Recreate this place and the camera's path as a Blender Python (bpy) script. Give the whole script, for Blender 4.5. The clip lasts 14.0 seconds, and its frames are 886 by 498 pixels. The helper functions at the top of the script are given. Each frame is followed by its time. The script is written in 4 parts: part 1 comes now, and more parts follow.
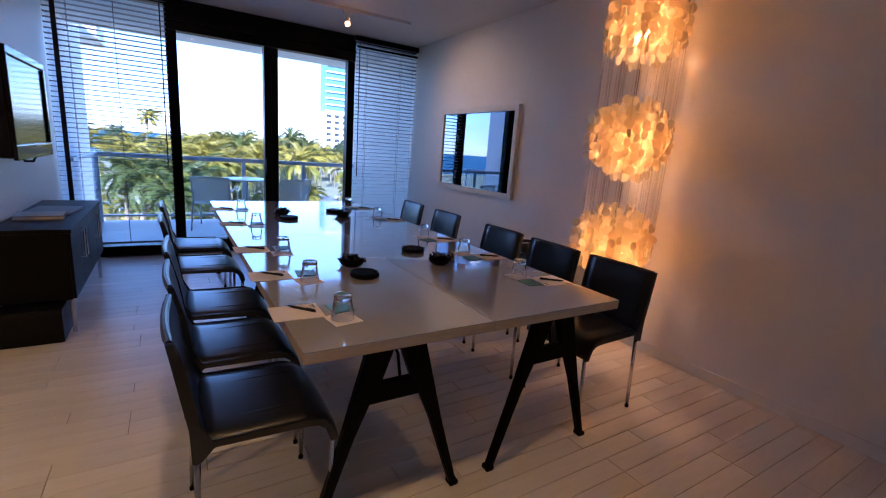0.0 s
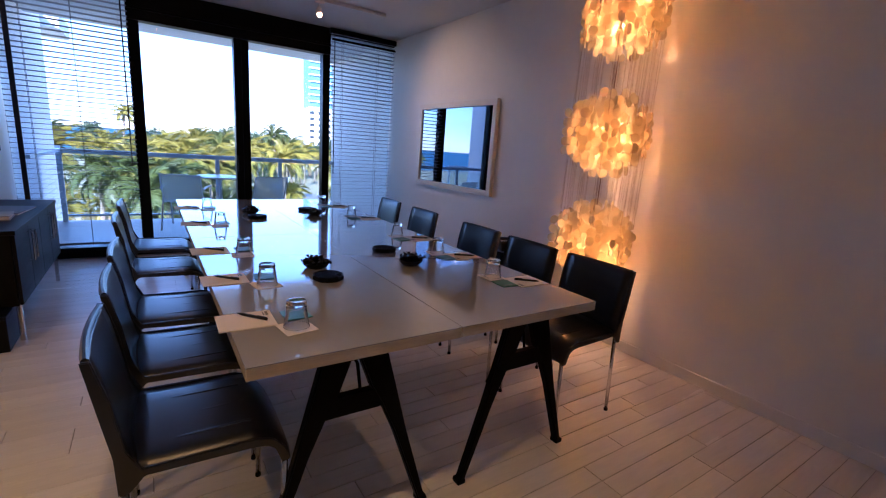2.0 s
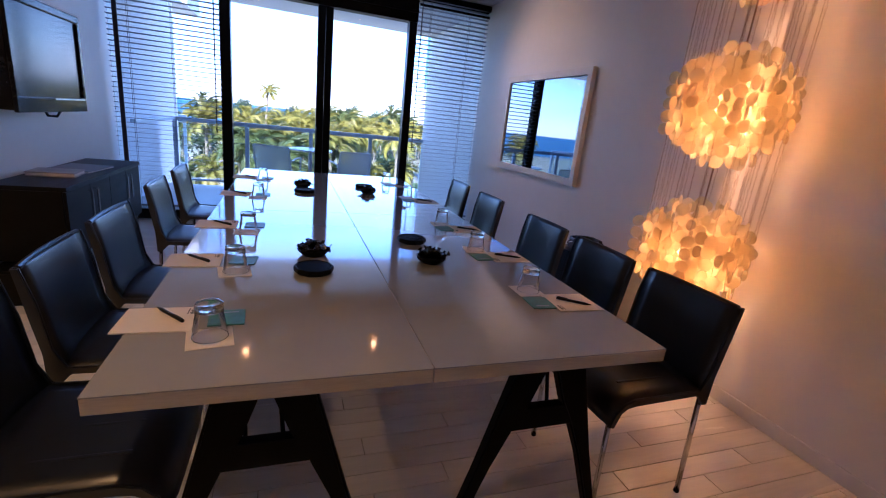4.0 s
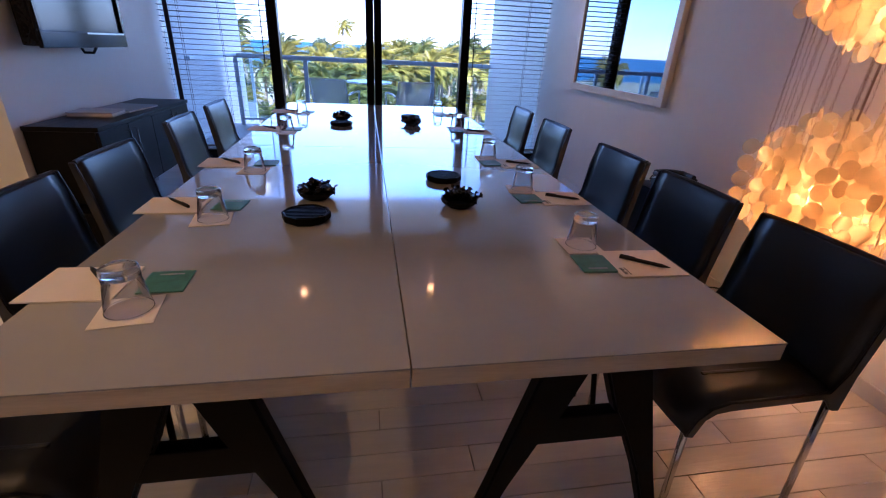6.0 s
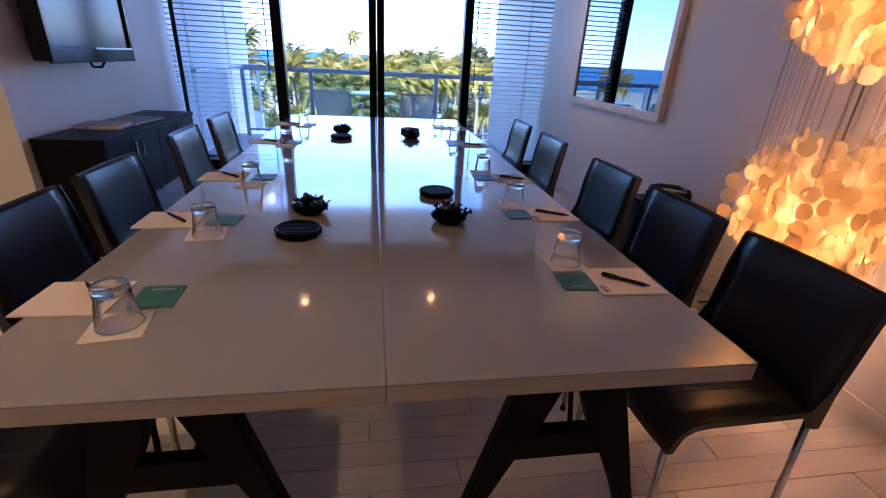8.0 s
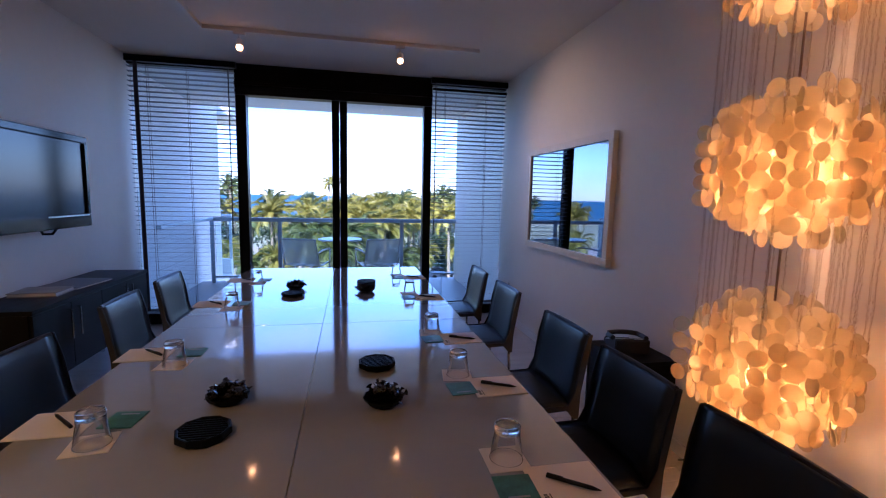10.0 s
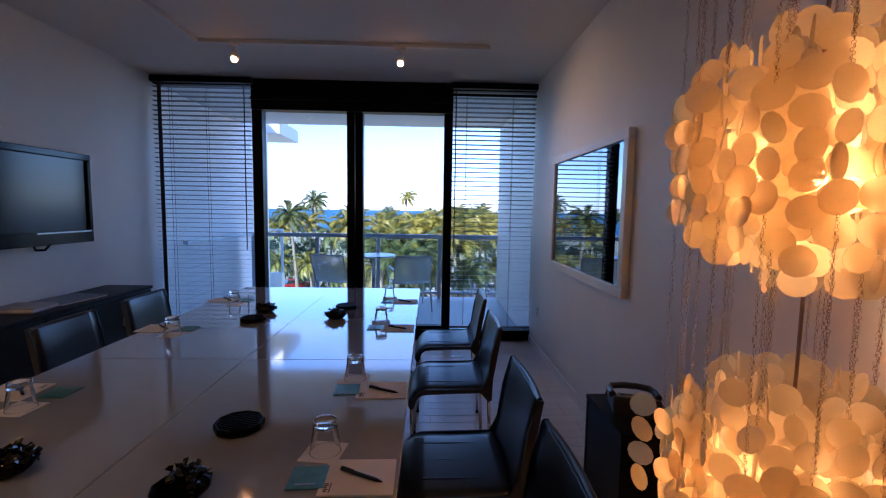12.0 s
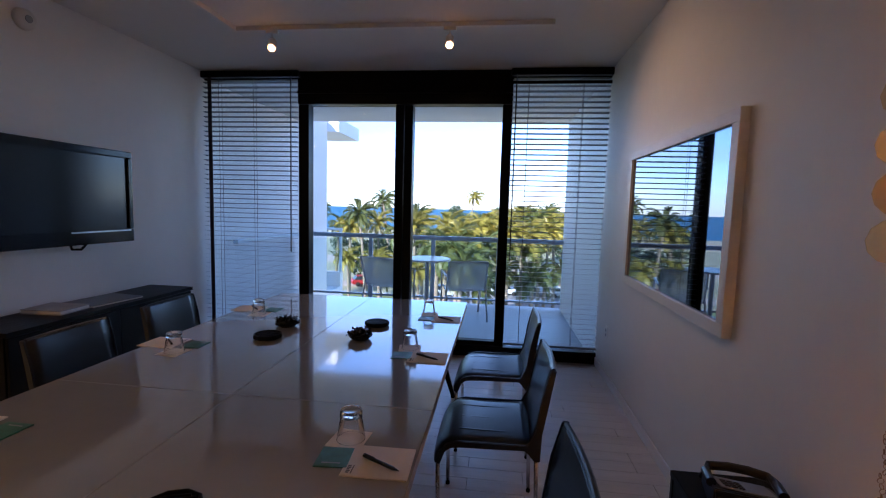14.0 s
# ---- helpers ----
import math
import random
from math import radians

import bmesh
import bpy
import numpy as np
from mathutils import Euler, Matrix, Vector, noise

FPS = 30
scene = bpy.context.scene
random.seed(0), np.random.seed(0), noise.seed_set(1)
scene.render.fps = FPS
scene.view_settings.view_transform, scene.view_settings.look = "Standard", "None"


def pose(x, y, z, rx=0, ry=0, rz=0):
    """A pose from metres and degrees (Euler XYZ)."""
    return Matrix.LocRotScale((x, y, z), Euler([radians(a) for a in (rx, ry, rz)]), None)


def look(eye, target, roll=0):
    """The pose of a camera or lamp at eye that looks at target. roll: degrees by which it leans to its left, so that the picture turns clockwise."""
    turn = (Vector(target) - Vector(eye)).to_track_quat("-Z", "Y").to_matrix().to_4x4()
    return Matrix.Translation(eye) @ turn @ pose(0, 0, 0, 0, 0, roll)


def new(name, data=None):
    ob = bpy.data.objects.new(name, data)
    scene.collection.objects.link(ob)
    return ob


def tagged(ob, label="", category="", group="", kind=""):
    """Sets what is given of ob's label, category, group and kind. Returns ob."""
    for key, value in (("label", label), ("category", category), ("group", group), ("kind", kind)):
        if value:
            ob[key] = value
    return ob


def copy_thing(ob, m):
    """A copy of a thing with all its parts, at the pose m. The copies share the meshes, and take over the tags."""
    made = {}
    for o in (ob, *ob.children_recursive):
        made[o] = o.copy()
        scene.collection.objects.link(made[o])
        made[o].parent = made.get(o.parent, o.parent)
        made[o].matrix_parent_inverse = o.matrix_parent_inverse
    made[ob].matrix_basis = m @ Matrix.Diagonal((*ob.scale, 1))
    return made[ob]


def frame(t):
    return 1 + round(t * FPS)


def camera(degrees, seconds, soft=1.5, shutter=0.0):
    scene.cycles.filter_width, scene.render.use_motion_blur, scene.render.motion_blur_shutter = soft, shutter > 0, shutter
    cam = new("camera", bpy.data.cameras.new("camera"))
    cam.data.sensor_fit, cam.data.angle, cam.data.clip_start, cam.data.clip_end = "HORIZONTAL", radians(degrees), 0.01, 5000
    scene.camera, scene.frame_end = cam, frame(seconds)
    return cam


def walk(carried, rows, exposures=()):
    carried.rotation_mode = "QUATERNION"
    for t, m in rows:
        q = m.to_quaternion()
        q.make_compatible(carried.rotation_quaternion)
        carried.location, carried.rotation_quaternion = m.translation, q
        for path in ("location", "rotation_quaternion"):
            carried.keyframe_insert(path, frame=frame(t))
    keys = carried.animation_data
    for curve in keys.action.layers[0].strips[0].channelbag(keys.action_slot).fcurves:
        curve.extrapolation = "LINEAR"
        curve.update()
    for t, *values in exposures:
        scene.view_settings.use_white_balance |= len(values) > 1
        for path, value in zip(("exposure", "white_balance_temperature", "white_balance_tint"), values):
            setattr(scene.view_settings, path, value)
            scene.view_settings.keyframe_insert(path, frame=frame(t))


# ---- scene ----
cam = camera(90.0, 14.0, soft=1.15)
PATH = [
    (0, (-1.074, -1.283, 1.375), (-0.039, 0.375, 0.951), 4.2),
    (0.5, (-1.214, -1.248, 1.38), (-0.021, 0.302, 0.963), 5.2),
    (1, (-1.225, -1.261, 1.383), (-0.033, 0.284, 0.947), 4.9),
    (1.5, (-1.131, -1.25, 1.381), (0.028, 0.32, 0.945), 4.5),
    (2, (-0.94, -1.224, 1.369), (0.147, 0.398, 0.937), 4.1),
    (4.5, (-0.272, -0.838, 1.316), (0.272, 0.996, 0.731), 5.7),
    (5, (-0.2, -0.726, 1.289), (0.241, 1.114, 0.643), 4.5),
    (5.5, (-0.143, -0.608, 1.259), (0.257, 1.208, 0.522), 4.1),
    (6, (-0.073, -0.608, 1.247), (0.254, 1.183, 0.421), 3.0),
    (6.5, (-0.006, -0.637, 1.255), (0.207, 1.167, 0.419), 1.5),
    (7, (0.011, -0.65, 1.269), (0.099, 1.168, 0.441), 0.7),
    (7.5, (0.008, -0.648, 1.275), (0.119, 1.177, 0.464), 1.0),
    (8, (-0.023, -0.634, 1.283), (0.281, 1.177, 0.49), 3.1),
    (8.5, (-0.061, -0.617, 1.304), (0.356, 1.192, 0.56), 2.8),
    (9, (-0.06, -0.61, 1.362), (0.362, 1.276, 0.847), 2.1),
    (11.5, (0.71, -0.288, 1.432), (0.943, 1.692, 1.277), 1.0),
    (12, (0.826, -0.165, 1.43), (0.889, 1.826, 1.255), 0.9),
    (12.5, (0.853, 0.016, 1.44), (0.859, 2.008, 1.267), 0.9),
    (13, (0.893, 0.134, 1.445), (0.816, 2.124, 1.262), 1.2),
    (13.5, (0.965, 0.248, 1.452), (0.808, 2.234, 1.269), 1.6),
    (14, (0.955, 0.321, 1.459), (0.719, 2.299, 1.275), 1.6),
]
EXPOSURES = [(0.0, 2.03, 4680, 35), (2.0, 2.13, 4680, 36), (5.0, 2.23, 4730, 38), (7.5, 2.38, 4730, 38), (9.0, 2.13, 4730, 38), (11.5, 1.58, 4800, 33), (12.5, 1.58, 4950, 31), (14.0, 1.68, 5200, 30)]
walk(cam, [(t, look(eye, target, roll)) for t, eye, target, roll in PATH], EXPOSURES)

# ---- world, sun, lamps of the place ----
world = bpy.data.worlds.new("sky")
scene.world = world
world.use_nodes = True
wn = world.node_tree.nodes
sky = wn.new("ShaderNodeTexSky")
sky.sky_type = "NISHITA"
sky.sun_disc = False
sky.sun_elevation = radians(24)
sky.sun_rotation = radians(205)
sky.altitude = 20
sky.air_density, sky.dust_density, sky.ozone_density = 1.0, 0.2, 2.6
wl = world.node_tree.links
wtc, wmp, wno, wra, wmx = (wn.new("ShaderNode" + k) for k in ("TexCoord", "Mapping", "TexNoise", "MapRange", "Mix"))
wmx.data_type = "RGBA"
wmp.inputs["Scale"].default_value = (1.6, 1.6, 9.0)
wno.inputs["Scale"].default_value, wno.inputs["Detail"].default_value = 2.2, 6
wra.inputs[1].default_value, wra.inputs[2].default_value, wra.inputs[4].default_value = 0.40, 0.70, 0.66
wmx.inputs[7].default_value = (3.5, 3.9, 4.35, 1)
wl.new(wtc.outputs["Generated"], wmp.inputs[0])
wl.new(wmp.outputs[0], wno.inputs[0])
wl.new(wno.outputs[0], wra.inputs[0])
wl.new(wra.outputs[0], wmx.inputs[0])
wl.new(sky.outputs[0], wmx.inputs[6])
wl.new(wmx.outputs[2], wn["Background"].inputs[0])
wn["Background"].inputs[1].default_value = 0.15

sun = new("sun", bpy.data.lights.new("sun", "SUN"))
sun.data.energy, sun.data.angle, sun.data.color = 5.0, radians(0.6), (1.0, 0.80, 0.55)
sun.matrix_world = look((-25.4, -54.4, 26.7), (0, 0, 0))

CEIL = 2.765
XL, XR, YW, YB = -2.05, 1.95, 4.55, -3.2
WARM = (1.0, 0.565, 0.20)


def bulb_light(name, at, watts, size=0.03, color=WARM):
    data = bpy.data.lights.new(name, "POINT")
    data.energy, data.shadow_soft_size, data.color = watts, size, color
    ob = new(name, data)
    ob.location = at
    return ob


LAMP_X, LAMP_Y = 1.62, 0.738
LAMP_Z = (2.285, 1.55, 0.835)
SPOTS = ((-0.752, 3.56), (0.575, 3.56))
for sx, sy in SPOTS:
    data = bpy.data.lights.new("track_light", "SPOT")
    data.energy, data.spot_size, data.spot_blend, data.shadow_soft_size, data.color = (8.0 if sx > 0 else 3.0), radians(88), 1.0, 0.02, WARM
    ob = new("track_light", data)
    ob.matrix_world = look((sx, sy - 0.05, 2.57), (sx + (1.36 if sx > 0 else 0.0), sy - (0.35 if sx > 0 else 0.5), 1.75 if sx > 0 else 0.74))
data = bpy.data.lights.new("hall_downlight_light", "SPOT")
data.energy, data.spot_size, data.spot_blend, data.shadow_soft_size, data.color = 34.0, radians(110), 1.0, 0.04, (1.0, 0.56, 0.14)
ob = new("hall_downlight_light", data)
ob.matrix_world = look((-3.1, -0.5, 2.752), (-2.5, 1.2, 0.0))
data = bpy.data.lights.new("room_downlight_light", "SPOT")
data.energy, data.spot_size, data.spot_blend, data.shadow_soft_size, data.color = 14.0, radians(112), 0.9, 0.035, (1.0, 0.54, 0.13)
ob = new("room_downlight_light", data)
ob.matrix_world = look((-1.0, -0.38, 2.752), (-1.25, 0.05, 0.0))
bulb_light("bedside_lamp_light", (-6.0, 6.75, 1.12), 5.0, 0.06)


# ---- materials ----
def mat(name, color, rough=0.6, metal=0.0, vary=0.06, scale=6.0, bump=0.0, bump_scale=60.0, spec=0.5, per_object=0.0, stretch=(1, 1, 1)):
    m = bpy.data.materials.new(name)
    m.use_nodes = True
    nt, n, l = m.node_tree, m.node_tree.nodes, m.node_tree.links
    b = n["Principled BSDF"]
    b.inputs["Roughness"].default_value, b.inputs["Metallic"].default_value = rough, metal
    b.inputs["Specular IOR Level"].default_value = spec
    tc = n.new("ShaderNodeTexCoord")
    mp = n.new("ShaderNodeMapping")
    mp.inputs["Scale"].default_value = stretch
    l.new(tc.outputs["Object"], mp.inputs[0])
    big, fine = n.new("ShaderNodeTexNoise"), n.new("ShaderNodeTexNoise")
    big.inputs["Scale"].default_value, fine.inputs["Scale"].default_value = scale, scale * 9
    big.inputs["Detail"].default_value = 4
    for t in (big, fine):
        l.new(mp.outputs[0], t.inputs[0])
    add = n.new("ShaderNodeMath")
    add.operation = "MULTIPLY_ADD"
    l.new(fine.outputs[0], add.inputs[0])
    add.inputs[1].default_value = 0.5
    l.new(big.outputs[0], add.inputs[2])
    ramp = n.new("ShaderNodeMapRange")
    ramp.inputs[1].default_value, ramp.inputs[2].default_value = 0.45, 1.05
    ramp.inputs[3].default_value, ramp.inputs[4].default_value = 1 - vary, 1 + vary
    l.new(add.outputs[0], ramp.inputs[0])
    last = ramp.outputs[0]
    if per_object:
        oi, pr, mu = n.new("ShaderNodeObjectInfo"), n.new("ShaderNodeMapRange"), n.new("ShaderNodeMath")
        pr.inputs[3].default_value, pr.inputs[4].default_value = 1 - per_object, 1 + per_object
        l.new(oi.outputs["Random"], pr.inputs[0])
        mu.operation = "MULTIPLY"
        l.new(last, mu.inputs[0])
        l.new(pr.outputs[0], mu.inputs[1])
        last = mu.outputs[0]
    vm = n.new("ShaderNodeVectorMath")
    vm.operation = "SCALE"
    vm.inputs[0].default_value = color
    l.new(last, vm.inputs["Scale"])
    l.new(vm.outputs[0], b.inputs["Base Color"])
    rr = n.new("ShaderNodeMapRange")
    rr.inputs[3].default_value, rr.inputs[4].default_value = max(0.02, rough * 0.85), min(1, rough * 1.15)
    l.new(big.outputs[0], rr.inputs[0])
    l.new(rr.outputs[0], b.inputs["Roughness"])
    if bump:
        bt, bp = n.new("ShaderNodeTexNoise"), n.new("ShaderNodeBump")
        bt.inputs["Scale"].default_value, bt.inputs["Detail"].default_value = bump_scale, 3
        bp.inputs["Strength"].default_value, bp.inputs["Distance"].default_value = bump, 0.01
        l.new(mp.outputs[0], bt.inputs[0])
        l.new(bt.outputs[0], bp.inputs["Height"])
        l.new(bp.outputs[0], b.inputs["Normal"])
    return m


def glow(name, color, strength):
    m = bpy.data.materials.new(name)
    m.use_nodes = True
    b = m.node_tree.nodes["Principled BSDF"]
    b.inputs["Base Color"].default_value = (*color, 1)
    b.inputs["Emission Color"].default_value = (*color, 1)
    b.inputs["Emission Strength"].default_value = strength
    return m


def glass(name, color=(1, 1, 1), rough=0.0, ior=1.45):
    m = bpy.data.materials.new(name)
    m.use_nodes = True
    b = m.node_tree.nodes["Principled BSDF"]
    b.inputs["Base Color"].default_value = (*color, 1)
    b.inputs["Transmission Weight"].default_value = 1.0
    b.inputs["Roughness"].default_value, b.inputs["IOR"].default_value = rough, ior
    return m


def thin_glass(name, ior=1.45, tint=(0.97, 0.985, 1.0)):
    m = bpy.data.materials.new(name)
    m.use_nodes = True
    n, l = m.node_tree.nodes, m.node_tree.links
    tr, gl, fr, mx = (n.new("ShaderNode" + k) for k in ("BsdfTransparent", "BsdfGlossy", "Fresnel", "MixShader"))
    tr.inputs[0].default_value = (*tint, 1)
    gl.inputs["Roughness"].default_value = 0.02
    fr.inputs[0].default_value = ior
    l.new(fr.outputs[0], mx.inputs[0])
    l.new(tr.outputs[0], mx.inputs[1])
    l.new(gl.outputs[0], mx.inputs[2])
    l.new(mx.outputs[0], n["Material Output"].inputs[0])
    return m


def leafy(name, color, gloss=0.45):
    m = mat(name, color, gloss, vary=0.35, scale=0.6, per_object=0.2)
    n, l = m.node_tree.nodes, m.node_tree.links
    b = n["Principled BSDF"]
    tr, mx = n.new("ShaderNodeBsdfTranslucent"), n.new("ShaderNodeMixShader")
    tr.inputs[0].default_value = (color[0] * 1.3, color[1] * 1.3, color[2] * 0.8, 1)
    mx.inputs[0].default_value = 0.14
    l.new(b.outputs[0], mx.inputs[1])
    l.new(tr.outputs[0], mx.inputs[2])
    l.new(mx.outputs[0], n["Material Output"].inputs[0])
    return m


M_WALL = mat("white_wall_paint", (0.82, 0.81, 0.79), 0.5, vary=0.025, scale=1.5, bump=0.04, bump_scale=220)
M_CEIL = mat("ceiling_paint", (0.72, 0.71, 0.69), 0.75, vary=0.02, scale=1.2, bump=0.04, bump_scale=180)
M_BASE = mat("baseboard_paint", (0.80, 0.79, 0.77), 0.3, vary=0.03, scale=5)
M_FLOOR = mat("whitewashed_plank", (0.77, 0.735, 0.69), 0.26, vary=0.10, scale=2.2, bump=0.10, bump_scale=24, per_object=0.07, stretch=(0.35, 3.5, 3.5))
M_GAP = mat("plank_joint", (0.33, 0.30, 0.265), 0.9)
M_TOP = mat("grey_laminate", (0.36, 0.355, 0.36), 0.09, vary=0.035, scale=2.5, bump=0.006, bump_scale=90, spec=0.95)
M_TOP.node_tree.nodes["Principled BSDF"].inputs["Coat Weight"].default_value = 1.0
M_TOP.node_tree.nodes["Principled BSDF"].inputs["Coat IOR"].default_value = 1.6
M_TOP.node_tree.nodes["Principled BSDF"].inputs["Coat Roughness"].default_value = 0.05
M_EDGE = mat("table_edge_wood", (0.52, 0.44, 0.34), 0.45, vary=0.18, scale=5, stretch=(0.6, 4, 6), bump=0.1, bump_scale=30)
M_STEEL = mat("black_painted_steel", (0.0025, 0.0025, 0.0028), 0.45, vary=0.2, scale=9, spec=0.07)
M_LEATHER = mat("black_leather", (0.005, 0.0055, 0.0075), 0.30, vary=0.10, scale=2.5, bump=0.06, bump_scale=420, spec=0.65)
M_CHROME = mat("chrome", (0.62, 0.61, 0.60), 0.16, metal=1.0, vary=0.06, scale=8)
M_BLACKALU = mat("black_window_aluminium", (0.003, 0.0033, 0.004), 0.35, vary=0.15, scale=6, spec=0.12)
M_SLAT = mat("blind_slat_aluminium", (0.17, 0.195, 0.245), 0.36, vary=0.05, scale=3)
M_TAPE = mat("blind_cord", (0.02, 0.02, 0.03), 0.7)
M_WOODBLK = mat("black_stained_oak", (0.003, 0.0026, 0.0025), 0.45, vary=0.35, scale=4, stretch=(6, 0.5, 6), bump=0.12, bump_scale=40, spec=0.15)
M_TV = mat("tv_black_plastic", (0.008, 0.008, 0.010), 0.14, vary=0.1, spec=0.3)
M_SCREEN = mat("tv_screen", (0.006, 0.008, 0.010), 0.15, vary=0.02, scale=0.3, spec=0.5)
M_SILVER = mat("tv_silver_trim", (0.45, 0.47, 0.50), 0.3, metal=0.9)
M_FRAME = mat("white_picture_frame", (0.78, 0.75, 0.70), 0.35, vary=0.05, scale=8)
M_MIRROR = mat("dark_mirror_glass", (0.30, 0.33, 0.38), 0.02, metal=1.0, vary=0.01)
M_PAPER = mat("notepad_paper", (0.74, 0.68, 0.62), 0.75, vary=0.03)
M_GREEN = mat("green_coaster", (0.045, 0.17, 0.13), 0.4, vary=0.35, scale=40)
M_INK = mat("ink_grey", (0.10, 0.10, 0.10), 0.7)
M_PEN = mat("black_pen", (0.005, 0.0045, 0.0045), 0.4, spec=0.25)
M_DISH = mat("black_ribbed_rubber", (0.003, 0.003, 0.0034), 0.5, vary=0.2, spec=0.09)
M_CANDY = mat("black_candy_wrapper", (0.008, 0.0075, 0.008), 0.25, vary=0.4, scale=30, spec=0.4)
M_GLASS = thin_glass("tumbler_glass", 1.28, (0.985, 0.992, 0.992))
M_GLASSB = glass("tumbler_base_glass", (0.99, 1.0, 1.0), 0.0, 1.3)
M_PANE = thin_glass("window_pane", 1.25, (0.86, 0.925, 0.955))
M_RAILGLASS = thin_glass("balustrade_glass", 1.35, (0.88, 0.94, 0.95))
M_WHITEMETAL = mat("white_track_metal", (0.72, 0.70, 0.67), 0.35, vary=0.04)
M_BULB = glow("halogen_glow", (1.0, 0.42, 0.11), 6.0)
M_LAMPBULB = glow("lamp_bulb_glow", (1.0, 0.47, 0.13), 112.0)
M_STRING = mat("lamp_chain", (0.25, 0.175, 0.13), 0.5, metal=0.2, vary=0.2, scale=50)
M_PHONE = mat("phone_black_plastic", (0.012, 0.011, 0.011), 0.35)
M_PHONEPAD = mat("phone_grey_panel", (0.30, 0.31, 0.33), 0.4)
M_KEY = mat("phone_key", (0.03, 0.03, 0.035), 0.4)
M_PLASTIC = mat("white_plastic", (0.78, 0.77, 0.74), 0.35, vary=0.03)
M_SHEET = mat("white_bedding", (0.74, 0.75, 0.78), 0.85, vary=0.05, scale=3, bump=0.5, bump_scale=6)
M_BOOK = mat("magazine_cover", (0.33, 0.30, 0.28), 0.4, vary=0.3, scale=8)
M_BOOKB = mat("folder_grey", (0.13, 0.13, 0.14), 0.4, vary=0.2, scale=8)

# translucent capiz shell
M_SHELL = mat("capiz_shell", (0.78, 0.74, 0.60), 0.28, vary=0.16, scale=30, per_object=0.0)
n_, l_ = M_SHELL.node_tree.nodes, M_SHELL.node_tree.links
tr_, mx_ = n_.new("ShaderNodeBsdfTranslucent"), n_.new("ShaderNodeMixShader")
tr_.inputs[0].default_value = (0.81, 0.735, 0.50, 1)
mx_.inputs[0].default_value = 0.80
l_.new(n_["Principled BSDF"].outputs[0], mx_.inputs[1])
l_.new(tr_.outputs[0], mx_.inputs[2])
tp_, my_ = n_.new("ShaderNodeBsdfTransparent"), n_.new("ShaderNodeMixShader")
tp_.inputs[0].default_value = (1.0, 0.95, 0.86, 1)
my_.inputs[0].default_value = 0.34
l_.new(mx_.outputs[0], my_.inputs[1])
l_.new(tp_.outputs[0], my_.inputs[2])
l_.new(my_.outputs[0], n_["Material Output"].inputs[0])

M_STUCCO = mat("white_stucco", (0.78, 0.79, 0.80), 0.8, vary=0.04, scale=2, bump=0.1, bump_scale=120)
M_RAIL = mat("grey_blue_aluminium", (0.50, 0.58, 0.66), 0.4, metal=0.3, vary=0.08)
M_BALFLOOR = mat("balcony_tile", (0.34, 0.36, 0.38), 0.45, vary=0.06, scale=4)
M_MESH = mat("grey_sling_mesh", (0.85, 0.87, 0.84), 0.7, vary=0.1, scale=50)
mn_, ml_ = M_MESH.node_tree.nodes, M_MESH.node_tree.links
mt_, mm_ = mn_.new("ShaderNodeBsdfTransparent"), mn_.new("ShaderNodeMixShader")
mm_.inputs[0].default_value = 0.5
ml_.new(mn_["Principled BSDF"].outputs[0], mm_.inputs[1])
ml_.new(mt_.outputs[0], mm_.inputs[2])
ml_.new(mm_.outputs[0], mn_["Material Output"].inputs[0])
M_ALU = mat("brushed_aluminium", (0.55, 0.57, 0.60), 0.4, metal=0.6)
M_TABLEW = mat("white_table_top", (0.75, 0.78, 0.80), 0.3)
M_GRASS = mat("lawn", (0.13, 0.18, 0.05), 0.9, vary=0.35, scale=0.15)
M_SAND = mat("sand_ground", (0.36, 0.33, 0.20), 0.95, vary=0.25, scale=0.05)
M_ROAD = mat("pale_asphalt", (0.26, 0.25, 0.25), 0.9, vary=0.12, scale=0.5)
M_PATH = mat("pink_paving", (0.46, 0.36, 0.30), 0.9, vary=0.15, scale=0.4)
M_SEA = mat("sea_water", (0.02, 0.115, 0.20), 0.6, vary=0.15, scale=0.02, bump=0.3, bump_scale=0.4, spec=0.2)
M_TRUNK = mat("palm_trunk", (0.22, 0.18, 0.13), 0.9, vary=0.3, scale=3, bump=0.4, bump_scale=8)
M_PALM = leafy("palm_leaf", (0.25, 0.22, 0.035))
M_PALM2 = leafy("palm_leaf_dark", (0.085, 0.105, 0.027))
M_LEAF = leafy("broad_leaf", (0.04, 0.065, 0.025), 0.6)
M_TOWERGLASS = mat("tower_glass", (0.10, 0.22, 0.30), 0.15, vary=0.25, scale=0.2)
M_DARKGLASS = mat("dark_glass", (0.03, 0.04, 0.05), 0.15)
M_CARS = [mat("car_paint_" + c, v, 0.3) for c, v in (("white", (0.7, 0.7, 0.7)), ("dark", (0.03, 0.035, 0.05)), ("silver", (0.4, 0.42, 0.45)), ("red", (0.35, 0.02, 0.02)))]
M_TYRE = mat("tyre_rubber", (0.02, 0.02, 0.02), 0.8)


# ---- mesh helpers ----
def part(name, bm, material, parent=None, label="", smooth=False):
    me = bpy.data.meshes.new(name)
    bm.normal_update()
    bm.to_mesh(me)
    bm.free()
    me.materials.append(material)
    if smooth:
        for p in me.polygons:
            p.use_smooth = True
    ob = new(name, me)
    if parent is not None:
        ob.parent = parent
    if label:
        ob["label"] = label
    return ob


